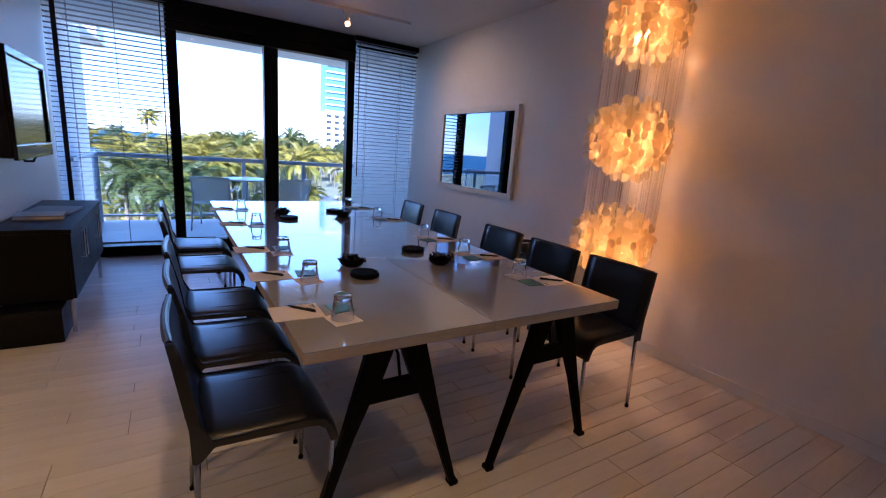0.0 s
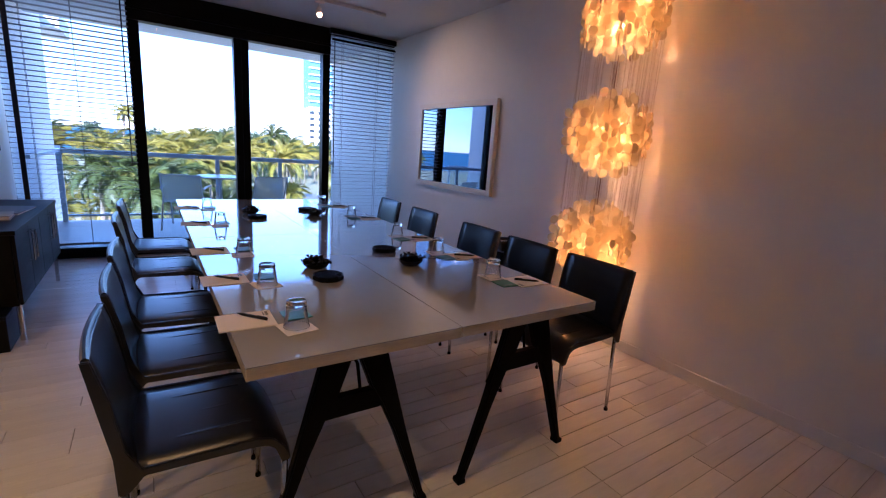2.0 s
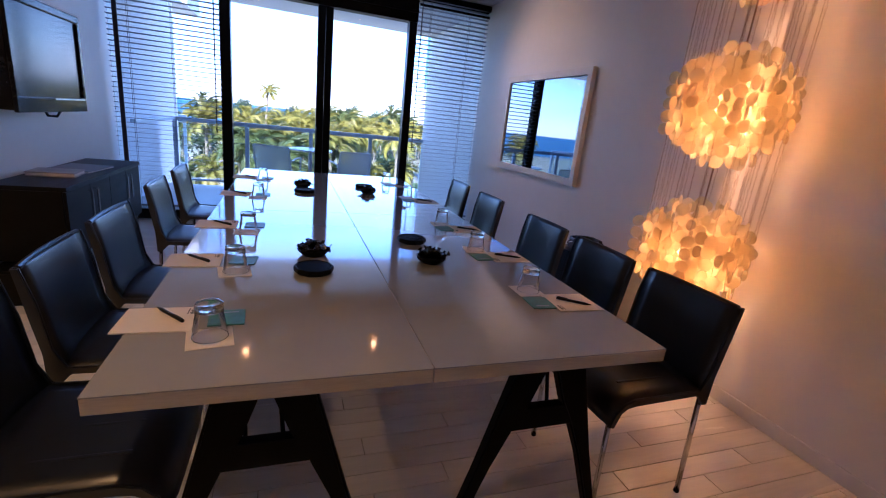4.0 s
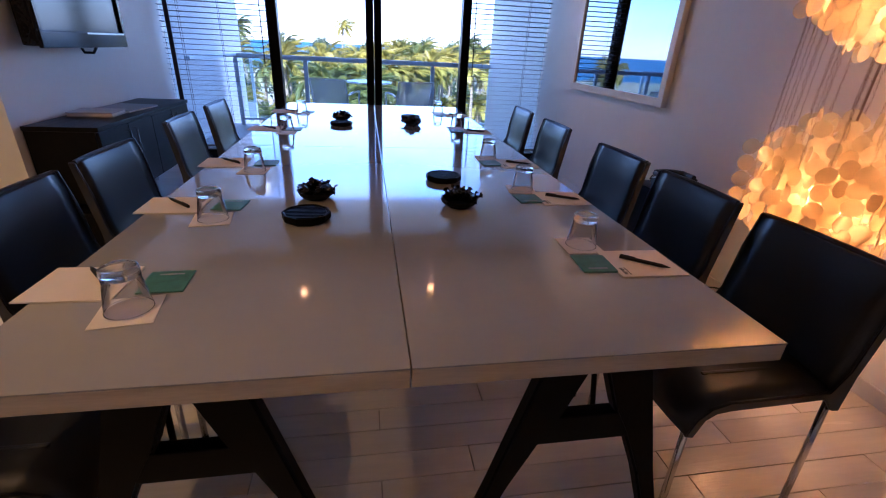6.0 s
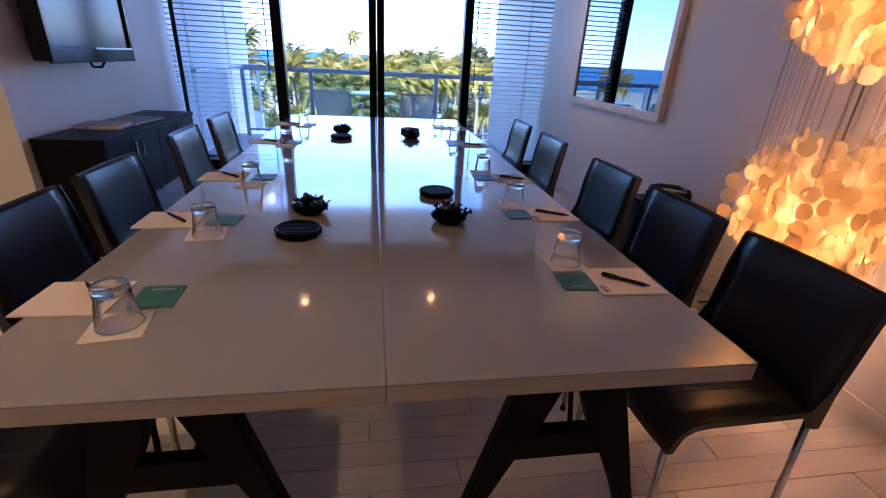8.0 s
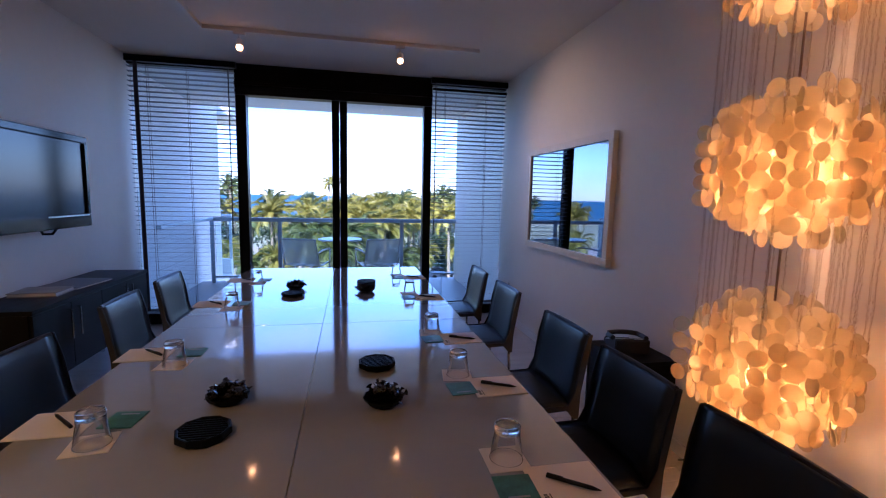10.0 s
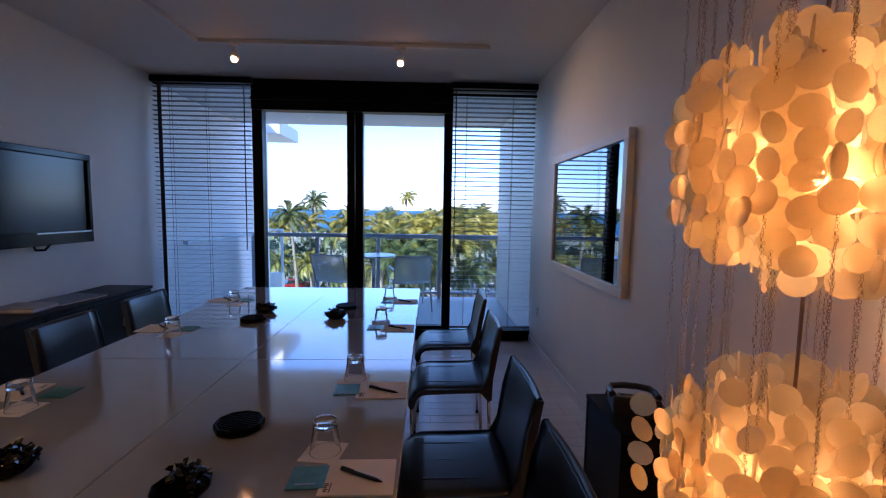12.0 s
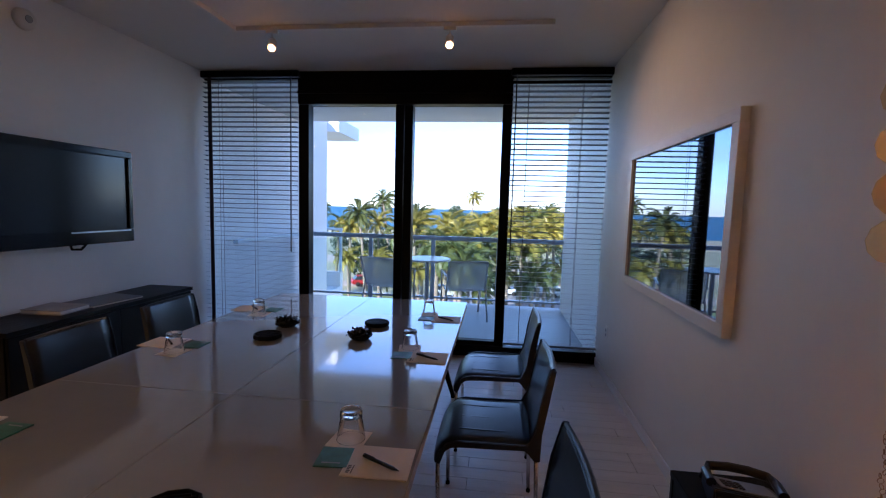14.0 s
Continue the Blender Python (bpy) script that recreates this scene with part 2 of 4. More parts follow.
def empty(name, m=None):
    ob = new(name)
    ob.empty_display_size = 0.1
    if m is not None:
        ob.matrix_basis = m
    return ob


def box(bm, x0, x1, y0, y1, z0, z1, bevel=0.0):
    r = bmesh.ops.create_cube(bm, size=1.0, matrix=Matrix.LocRotScale(((x0 + x1) / 2, (y0 + y1) / 2, (z0 + z1) / 2), None, (x1 - x0, y1 - y0, z1 - z0)))
    if bevel:
        vs = set(r["verts"])
        es = [e for e in bm.edges if e.verts[0] in vs and e.verts[1] in vs]
        bmesh.ops.bevel(bm, geom=es, offset=bevel, segments=2, affect="EDGES", profile=0.6)
    return bm


def boxed(x0, x1, y0, y1, z0, z1, bevel=0.0):
    return box(bmesh.new(), x0, x1, y0, y1, z0, z1, bevel)


def rod(bm, a, b, r0, r1=None, seg=10):
    a, b = Vector(a), Vector(b)
    d = b - a
    m = Matrix.Translation((a + b) / 2) @ d.to_track_quat("Z", "Y").to_matrix().to_4x4()
    bmesh.ops.create_cone(bm, cap_ends=True, segments=seg, radius1=r0, radius2=r0 if r1 is None else r1, depth=d.length, matrix=m)
    return bm


def tube(bm, pts, r, seg=8):
    """One bent rod of even thickness along the points."""
    pts = [Vector(p) for p in pts]
    rings = []
    for i, p in enumerate(pts):
        d = (pts[min(i + 1, len(pts) - 1)] - pts[max(i - 1, 0)]).normalized()
        u = d.cross(Vector((0.31, 0.87, 0.39))).normalized()
        v = d.cross(u)
        rings.append([bm.verts.new(p + (u * math.cos(2 * math.pi * k / seg) + v * math.sin(2 * math.pi * k / seg)) * r) for k in range(seg)])
    for a, b in zip(rings[:-1], rings[1:]):
        for k in range(seg):
            bm.faces.new((a[k], a[(k + 1) % seg], b[(k + 1) % seg], b[k]))
    bm.faces.new(rings[0][::-1])
    bm.faces.new(rings[-1])
    bmesh.ops.recalc_face_normals(bm, faces=bm.faces[:])
    return bm


def prism(bm, pts, axis, lo, hi):
    """A polygon of 2D points pushed along one axis ('x', 'y' or 'z')."""
    def at(p, v):
        return {"x": (v, p[0], p[1]), "y": (p[0], v, p[1]), "z": (p[0], p[1], v)}[axis]
    a = [bm.verts.new(at(p, lo)) for p in pts]
    b = [bm.verts.new(at(p, hi)) for p in pts]
    n = len(pts)
    bm.faces.new(a[::-1])
    bm.faces.new(b)
    for i in range(n):
        bm.faces.new((a[i], a[(i + 1) % n], b[(i + 1) % n], b[i]))
    bmesh.ops.recalc_face_normals(bm, faces=bm.faces[:])
    return bm


def lathe(bm, prof, seg=24, center=(0, 0, 0)):
    rings = []
    for r, z in prof:
        if r < 1e-5:
            rings.append([bm.verts.new((center[0], center[1], center[2] + z))])
        else:
            rings.append([bm.verts.new((center[0] + r * math.cos(2 * math.pi * i / seg), center[1] + r * math.sin(2 * math.pi * i / seg), center[2] + z)) for i in range(seg)])
    for a, b in zip(rings[:-1], rings[1:]):
        for i in range(seg):
            j = (i + 1) % seg
            q = [a[i % len(a)], a[j % len(a)], b[j % len(b)], b[i % len(b)]]
            q = list(dict.fromkeys(q))
            if len(q) > 2:
                bm.faces.new(q)
    bmesh.ops.recalc_face_normals(bm, faces=bm.faces[:])
    return bm


def structure(name, bm, material, label, category):
    return tagged(part(name, bm, material), label, category, kind="structure")


# ---- the room ----
XF = -7.4          # far wall of the bedroom
PX0, PY0 = -2.42, 2.30   # partition: its far side and its free end
T = 0.18
structure("wall_right", boxed(XR, XR + T, YB - T, 7.1, -0.25, CEIL + 0.3), M_WALL, "smooth white painted wall beside the long table", "wall")
structure("wall_back", boxed(XF - T, XR, YB - T, YB, -0.25, CEIL + 0.3), M_WALL, "plain white painted wall closing the room", "wall")
structure("wall_far_left", boxed(XF - T, XF, YB, 8.3, -0.25, CEIL + 0.3), M_WALL, "plain white painted bedroom wall", "wall")
structure("wall_partition", boxed(PX0, XL, PY0, 4.862, 0, CEIL), M_WALL, "white partition wall carrying the television", "wall")
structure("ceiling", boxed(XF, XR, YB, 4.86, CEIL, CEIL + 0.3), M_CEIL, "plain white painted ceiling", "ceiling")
bm = boxed(XR - 0.012, XR - 0.001, YB, 4.62, 0.0, 0.075, 0.003)
structure("baseboard", bm, M_BASE, "low white painted baseboard along the wall", "baseboard")
structure("baseboard_partition", boxed(XL + 0.001, XL + 0.012, PY0, 4.5, 0.0, 0.075, 0.003), M_BASE, "low white painted baseboard under the television", "baseboard")
structure("floor_base", boxed(XF, XR, YB, 4.86, -0.25, -0.012), M_GAP, "dark joints between whitewashed floor planks", "floor")
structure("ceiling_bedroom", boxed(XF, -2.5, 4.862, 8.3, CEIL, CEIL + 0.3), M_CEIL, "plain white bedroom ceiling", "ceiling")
structure("floor_bedroom", boxed(XF, -2.5, 4.862, 8.3, -0.25, -0.001), M_FLOOR, "pale wooden bedroom floor", "floor")
structure("wall_facade_bedroom", boxed(XF, -6.0, 8.06, 8.3, 0, CEIL), M_WALL, "white wall beside the bedroom window", "wall")
structure("wall_facade_pier", boxed(-4.2, -2.5, 8.06, 8.3, 0, CEIL), M_WALL, "white wall pier beside the bedroom window", "wall")
structure("wall_bedroom_lintel", boxed(-6.0, -4.2, 8.06, 8.3, 2.45, CEIL), M_WALL, "white wall above the bedroom window", "wall")

# ---- window wall: black sliding doors, fixed side lights ----
WY0, WY1 = 4.64, 4.76
win = tagged(empty("window_1"), "black aluminium sliding glass doors with fixed side panes", "window", kind="structure")
part("header", boxed(-1.05, 1.064, WY0 - 0.02, WY1, 2.448, CEIL - 0.004, 0.004), M_BLACKALU, win)
part("side_header", boxed(XL, -1.0505, WY0 - 0.018, WY1, 2.685, CEIL - 0.004, 0.004), M_BLACKALU, win)
part("side_header", boxed(1.0645, XR, WY0 - 0.018, WY1, 2.685, CEIL - 0.004, 0.004), M_BLACKALU, win)
part("header_lip", boxed(-1.05, 1.064, WY0 - 0.05, WY0 - 0.022, 2.545, 2.57, 0.003), M_BLACKALU, win)
part("threshold", boxed(XL, XR, WY0 - 0.02, WY1, 0.0, 0.11, 0.004), M_BLACKALU, win)
JAMBS = ((-1.05, -0.945), (-0.06, 0.021), (0.026, 0.106), (0.972, 1.064))
for i, (a, b) in enumerate(JAMBS):
    dy = 0.03 if i == 2 else 0.0
    part("window_frame", boxed(a, b, WY0 + dy, WY1 + dy, 0.11, 2.4475, 0.004), M_BLACKALU, win)
PANES = ((-2.049, -1.052, 0.11), (-0.945, -0.06, 0.15), (0.106, 0.972, 0.15), (1.066, 1.949, 0.11))
for a, b, z in PANES:
    p = part("pane", boxed(a, b, 4.697, 4.703, z, 2.684 if abs(a) > 1 else 2.447), M_PANE, win, "clear glass")
    p.visible_shadow = False
for a, b in ((-0.945, -0.06), (0.106, 0.972)):
    part("bottom_rail", boxed(a, b, WY0 + 0.02, WY1 - 0.02, 0.11, 0.15, 0.003), M_BLACKALU, win)
part("door_handle", boxed(-0.05, -0.04, WY0 - 0.03, WY0 - 0.002, 0.95, 1.15, 0.003), M_BLACKALU, win)
win2 = tagged(empty("window_2"), "large bedroom window with a black frame", "window", kind="structure")
for a, b in ((-6.0, -5.92), (-4.28, -4.2)):
    part("window_frame", boxed(a, b, 8.12, 8.22, 0.0, 2.45), M_BLACKALU, win2)
for a, b in ((-5.92, -4.28),):
    p = part("pane", boxed(a, b, 8.167, 8.173, 0.0, 2.45), M_PANE, win2)
    p.visible_shadow = False


def venetian(x0, x1, wand_x, cords, z_bottom=0.15):
    """Horizontal slats on a black headrail, with ladder tapes, wand and bottom rail."""
    b = tagged(empty("venetian_blind", pose((x0 + x1) / 2, 4.59, 0)), "lowered venetian blind with thin pale aluminium slats", "window blind", group="blinds of the glass doors")
    w = (x1 - x0) / 2
    part("headrail", boxed(-w - 0.015, w + 0.015, -0.03, 0.028, 2.695, 2.757, 0.004), M_BLACKALU, b, "black headrail")
    part("bottom_rail", boxed(-w, w, -0.02, 0.02, z_bottom, z_bottom + 0.022, 0.004), M_SLAT, b)
    slat = bmesh.new()
    prism(slat, [(-0.0235, 0.0032), (0.0, 0.0015), (0.0235, -0.0032), (0.0235, -0.0025), (0.0, 0.0023), (-0.0235, 0.0039)], "x", -w, w)
    first = part("slat", slat, M_SLAT, b)
    z, step = z_bottom + 0.05, 0.0480
    first.location = (0, 0, z)
    first.rotation_euler = (radians(-1.5), 0, 0)
    k = 1
    while z + k * step < 2.68:
        o = first.copy()
        scene.collection.objects.link(o)
        o.location = (0, 0, z + k * step)
        o.rotation_euler = (radians(-1.5 + random.uniform(-0.35, 0.35)), 0, radians(random.uniform(-0.08, 0.08)))
        k += 1
    for c in cords:
        part("ladder_cord", rod(rod(bmesh.new(), (c, -0.026, z_bottom), (c, -0.026, 2.70), 0.0016, seg=5), (c, 0.026, z_bottom), (c, 0.026, 2.70), 0.0016, seg=5), M_TAPE, b)
    part("wand", rod(bmesh.new(), (wand_x, -0.045, 0.98), (wand_x, -0.04, 2.70), 0.006, seg=8), M_TAPE, b, "dark tilt wand")
    return b


bl = venetian(-2.03, -1.035, 0.445, (-0.32, 0.05))
part("edge_tape", boxed(-0.435, -0.395, -0.031, -0.028, 0.16, 2.695), M_TAPE, bl, "dark vertical tape")
br = venetian(1.055, 1.935, -0.405, (-0.29, 0.20))
part("valance", boxed(-0.44, 0.44, -0.036, -0.031, 2.612, 2.64), M_BLACKALU, br)

# ---- table: four board units on compass legs ----
SEAM_Y, TAB_L, SEAM_X = 1.826, 3.685, -0.006
TOP = 0.74


def table_unit(x0, x1, y0, y1, label):
    t = tagged(empty("conference_table", pose((x0 + x1) / 2, (y0 + y1) / 2, 0)), label, "table", group="units of the long table")
    w, d = (x1 - x0) / 2 - 0.0012, (y1 - y0) / 2 - 0.0012
    part("tabletop", boxed(-w, w, -d, d, TOP - 0.004, TOP, 0.0012), M_TOP, t, "glossy grey laminate top")
    part("edge_band", boxed(-w + 0.0005, w - 0.0005, -d + 0.0005, d - 0.0005, TOP - 0.043, TOP - 0.0042, 0.002), M_EDGE, t, "worn wooden edge")
    cx = -0.026 if x0 < -0.1 else 0.004
    for s in (-1, 1):
        y = s * (d - 0.054)
        for sx in (-1, 1):
            leg = bmesh.new()
            pts = [(cx + sx * w, z) for w, z in ((0.012, 0.685), (0.115, 0.69), (0.206, 0.35), (0.308, 0.012), (0.278, 0.012), (0.158, 0.35), (0.098, 0.487), (0.058, 0.56))]
            prism(leg, pts if sx > 0 else pts[::-1], "y", y - 0.019, y + 0.019)
            bmesh.ops.bevel(leg, geom=leg.edges[:], offset=0.006, segments=2, affect="EDGES")
            lg = part("leg", leg, M_STEEL, t)
            part("foot", boxed(cx + sx * 0.295 - 0.02, cx + sx * 0.295 + 0.02, y - 0.022, y + 0.022, 0.0, 0.022, 0.006), M_STEEL, lg, "black foot")
        part("crossbar", boxed(cx - 0.115, cx + 0.115, y - 0.016, y + 0.016, 0.478, 0.552, 0.004), M_STEEL, t)
        part("mounting_plate", boxed(cx - 0.108, cx + 0.108, y - 0.03, y + 0.03, 0.682, TOP - 0.0432, 0.003), M_STEEL, t)
        hoop = [(cx - 0.05, y - 0.03 * s, 0.50), (cx - 0.052, y - 0.04 * s, 0.60), (cx - 0.045, y - 0.05 * s, 0.632), (cx - 0.02, y - 0.055 * s, 0.662), (cx + 0.012, y - 0.055 * s, 0.662), (cx + 0.032, y - 0.05 * s, 0.625), (cx + 0.04, y - 0.03 * s, 0.50)]
        part("brace", tube(bmesh.new(), hoop, 0.006), M_STEEL, t)
    part("beam", boxed(cx - 0.02, cx + 0.02, -d + 0.12, d - 0.12, 0.64, 0.682, 0.004), M_STEEL, t)
    return t


for xa, xb in ((-0.752, SEAM_X), (SEAM_X, 0.754)):
    for ya, yb in ((0, SEAM_Y), (SEAM_Y, TAB_L)):
        table_unit(xa, xb, ya, yb, "grey laminate conference table unit on black steel compass legs")


# ---- chairs ----
def sheet(bm, prof, half, thick, nx=6, bow=0.0, taper=None):
    """A padded strip: a side profile (y, z) swept across the width, bowed in the middle."""
    rows = []
    n = len(prof)
    for i, (y, z) in enumerate(prof):
        a, b = prof[max(0, i - 1)], prof[min(n - 1, i + 1)]
        d = Vector((b[0] - a[0], b[1] - a[1])).normalized()
        nrm = Vector((-d.y, d.x))
        w = half * (taper[i] if taper else 1.0)
        f, g = [], []
        for k in range(nx + 1):
            u = -1 + 2 * k / nx
            off = -bow * (1 - u * u)
            edge = 0.55 if k in (0, nx) else 1.0
            p = Vector((y, z)) + nrm * off
            f.append(bm.verts.new((u * w, p.x + nrm.x * thick * edge / 2, p.y + nrm.y * thick * edge / 2)))
            g.append(bm.verts.new((u * w, p.x - nrm.x * thick * edge / 2, p.y - nrm.y * thick * edge / 2)))
        rows.append((f, g))
    for (f0, g0), (f1, g1) in zip(rows[:-1], rows[1:]):
        for k in range(nx):
            bm.faces.new((f0[k], f0[k + 1], f1[k + 1], f1[k]))
            bm.faces.new((g0[k], g1[k], g1[k + 1], g0[k + 1]))
        bm.faces.new((f0[0], f1[0], g1[0], g0[0]))
        bm.faces.new((f0[nx], g0[nx], g1[nx], f1[nx]))
    for f, g in (rows[0], rows[-1]):
        for k in range(nx):
            bm.faces.new((f[k], g[k], g[k + 1], f[k + 1]))
    bmesh.ops.recalc_face_normals(bm, faces=bm.faces[:])
    return bm


def dining_chair():
    """Faces +y; the seat's middle stands over the origin."""
    c = tagged(empty("conference_chair"), "black leather conference chair with slim chromed legs", "chair", group="chairs round the long table")
    back = [(-0.205, 0.482), (-0.224, 0.52), (-0.235, 0.56), (-0.243, 0.61), (-0.251, 0.66), (-0.260, 0.71), (-0.270, 0.76), (-0.283, 0.802), (-0.286, 0.808)]
    part("backrest", sheet(bmesh.new(), back, 0.2185, 0.024, 8, -0.014), M_LEATHER, c, smooth=True)
    seat = [(-0.215, 0.477), (-0.17, 0.472), (-0.10, 0.469), (0.0, 0.467), (0.08, 0.468), (0.125, 0.463), (0.160, 0.442), (0.182, 0.410), (0.190, 0.382)]
    part("seat", sheet(bmesh.new(), seat, 0.226, 0.026, 8, -0.006), M_LEATHER, c, smooth=True)
    for s in (-1, 1):
        f = bmesh.new()
        out = [(-0.296, 0.814), (-0.274, 0.814), (-0.244, 0.70), (-0.222, 0.55), (-0.19, 0.486), (0.10, 0.481), (0.145, 0.466), (0.178, 0.432), (0.197, 0.378), (0.172, 0.372), (0.152, 0.428), (0.128, 0.446), (0.09, 0.452), (-0.185, 0.462), (-0.222, 0.420), (-0.246, 0.418), (-0.250, 0.534), (-0.268, 0.641)]
        prism(f, out, "x", s * 0.2235 - 0.0055, s * 0.2235 + 0.0055)
        bmesh.ops.bevel(f, geom=f.edges[:], offset=0.003, segments=2, affect="EDGES")
        part("side_strap", f, M_LEATHER, c, "stitched black leather edge")
    for x in (-0.12, 0.0, 0.12):
        part("seam_ridge", box(bmesh.new(), x - 0.006, x + 0.006, -0.165, 0.10, 0.474, 0.4868, 0.003), M_LEATHER, c)
    part("top_piping", tube(bmesh.new(), [(x, -0.285 - 0.014 * (1 - (x / 0.212) ** 2), 0.808) for x in (-0.21, -0.14, -0.07, 0.0, 0.07, 0.14, 0.21)], 0.010), M_LEATHER, c)
    for sx in (-1, 1):
        lg = part("leg", rod(bmesh.new(), (sx * 0.210, 0.183, 0.40), (sx * 0.213, 0.176, 0.012), 0.0095, seg=12), M_CHROME, c, smooth=True)
        part("foot", rod(bmesh.new(), (sx * 0.213, 0.176, 0.0), (sx * 0.213, 0.176, 0.014), 0.011, seg=10), M_STEEL, lg)
        lg = part("leg", rod(bmesh.new(), (sx * 0.205, -0.232, 0.44), (sx * 0.213, -0.245, 0.012), 0.0095, seg=12), M_CHROME, c, smooth=True)
        part("foot", rod(bmesh.new(), (sx * 0.213, -0.245, 0.0), (sx * 0.213, -0.245, 0.014), 0.011, seg=10), M_STEEL, lg)
    return c


R_CHAIRS = ((0.33, 0.90, 0), (0.875, 0.897, 0), (1.445, 0.91, 1), (2.335, 0.925, 0), (3.08, 0.94, -1))
L_CHAIRS = ((0.27, -0.815, 0), (0.808, -0.815, 1), (1.355, -0.822, -1), (2.248, -0.855, 1), (2.93, -0.86, 0))
chair = None
for y, x, a in R_CHAIRS:
    m = pose(x, y, 0, 0, 0, 90 + a)
    if chair is None:
        chair = dining_chair()
        chair.matrix_basis = m
    else:
        copy_thing(chair, m)
for y, x, a in L_CHAIRS:
    copy_thing(chair, pose(x, y, 0, 0, 0, -90 + a))


# ---- sideboard ----
def sideboard():
    s = tagged(empty("sideboard", pose(-1.845, 3.09, 0)), "black-stained wooden sideboard on slim metal legs", "sideboard")
    part("body", boxed(-0.195, 0.178, -0.735, 0.735, 0.245, 0.692, 0.003), M_WOODBLK, s)
    part("top", boxed(-0.198, 0.205, -0.74, 0.74, 0.693, 0.72, 0.003), M_WOODBLK, s)
    for k in range(4):
        y0 = -0.73 + k * 0.365
        d = part("door", boxed(0.180, 0.198, y0 + 0.002, y0 + 0.363, 0.25, 0.688, 0.003), M_WOODBLK, s)
        hy = y0 + (0.317 if k % 2 == 0 else 0.048)
        h = bmesh.new()
        tube(h, [(0.198, hy, 0.46), (0.225, hy, 0.46), (0.225, hy, 0.65), (0.198, hy, 0.65)], 0.006)
        part("handle", h, M_CHROME, d, "chrome bar handle")
    for x in (-0.16, 0.165):
        for y in (-0.68, 0.68):
            part("leg", boxed(x - 0.013, x + 0.013, y - 0.013, y + 0.013, 0.0, 0.245, 0.002), M_CHROME, s)
    return s


sideboard()
b = tagged(empty("storage_box", pose(-1.86, 2.40, 0)), "low black box on the floor under the sideboard", "box")
part("body", boxed(-0.17, 0.15, -0.17, 0.20, 0.0, 0.205, 0.006), M_WOODBLK, b)
part("lid", boxed(-0.172, 0.152, -0.172, 0.202, 0.206, 0.226, 0.004), M_WOODBLK, b)

f = tagged(empty("folder", pose(-1.87, 2.84, 0.72, 0, 0, 4)), "pale folder lying on the black sideboard", "folder")
part("cover", boxed(-0.14, 0.13, -0.11, 0.11, 0.0, 0.006, 0.001), M_BOOK, f)
part("page_block", boxed(-0.136, 0.126, -0.106, 0.106, 0.0062, 0.024, 0.001), M_PAPER, f)
part("cover", boxed(-0.14, 0.13, -0.11, 0.11, 0.0242, 0.029, 0.001), M_BOOK, f)
f = tagged(empty("magazine", pose(-1.85, 3.17, 0.72, 0, 0, -6)), "dark grey magazine lying on the black sideboard", "magazine")
part("page_block", boxed(-0.148, 0.138, -0.19, 0.19, 0.0, 0.010, 0.001), M_PAPER, f)
part("cover", boxed(-0.15, 0.14, -0.192, 0.192, 0.0102, 0.013, 0.001), M_BOOKB, f)


# ---- television ----
def television():
    t = tagged(empty("television", pose(-1.942, 2.99, 1.475)), "wall-mounted black flat television, switched off", "television")
    part("body", boxed(-0.045, 0.04, -0.495, 0.495, -0.33, 0.33, 0.012), M_TV, t)
    for y0, y1, z0, z1 in ((-0.500, 0.500, 0.295, 0.345), (-0.500, 0.500, -0.34, -0.245), (-0.500, -0.462, -0.244, 0.294), (0.462, 0.500, -0.244, 0.294)):
        part("bezel", boxed(0.041, 0.066, y0, y1, z0, z1, 0.006), M_TV, t)
    part("screen", boxed(0.0405, 0.050, -0.4615, 0.4615, -0.2435, 0.2935, 0.0), M_SCREEN, t, "dark grey screen")
    part("silver_strip", boxed(0.067, 0.069, -0.02, 0.47, -0.258, -0.248, 0.0), M_SILVER, t, "silver strip")
    part("wall_bracket", boxed(-0.108, -0.046, -0.16, 0.16, -0.12, 0.12, 0.004), M_STEEL, t)
    arm = bmesh.new()
    tube(arm, [(-0.04, 0.06, -0.33), (-0.02, 0.06, -0.375), (0.02, 0.09, -0.375), (0.03, 0.12, -0.34)], 0.009)
    part("cable_loop", arm, M_STEEL, t)
    return t


television()

# ---- framed mirror ----
fr = tagged(empty("framed_mirror", pose(XR - 0.001, 3.013, 1.422)), "dark mirror in a wide white wooden frame", "mirror")
W, H, FW, D = 0.745, 0.478, 0.058, 0.042
for nm, y0, y1, z0, z1 in (("frame_top", -W, W, H - FW, H), ("frame_bottom", -W, W, -H, -H + FW), ("frame_side", -W, -W + FW, -H + FW + 0.0005, H - FW - 0.0005), ("frame_side", W - FW, W, -H + FW + 0.0005, H - FW - 0.0005)):
    part(nm, boxed(-D, 0.0, y0, y1, z0, z1, 0.003), M_FRAME, fr)
part("glass", boxed(-0.026, -0.020, -W + FW - 0.002, W - FW + 0.002, -H + FW - 0.002, H - FW + 0.002), M_MIRROR, fr, "dark reflecting glass")
part("inner_lip", boxed(-0.0275, -0.0262, -W + FW - 0.001, W - FW + 0.001, H - FW - 0.008, H - FW - 0.0005), M_TV, fr)


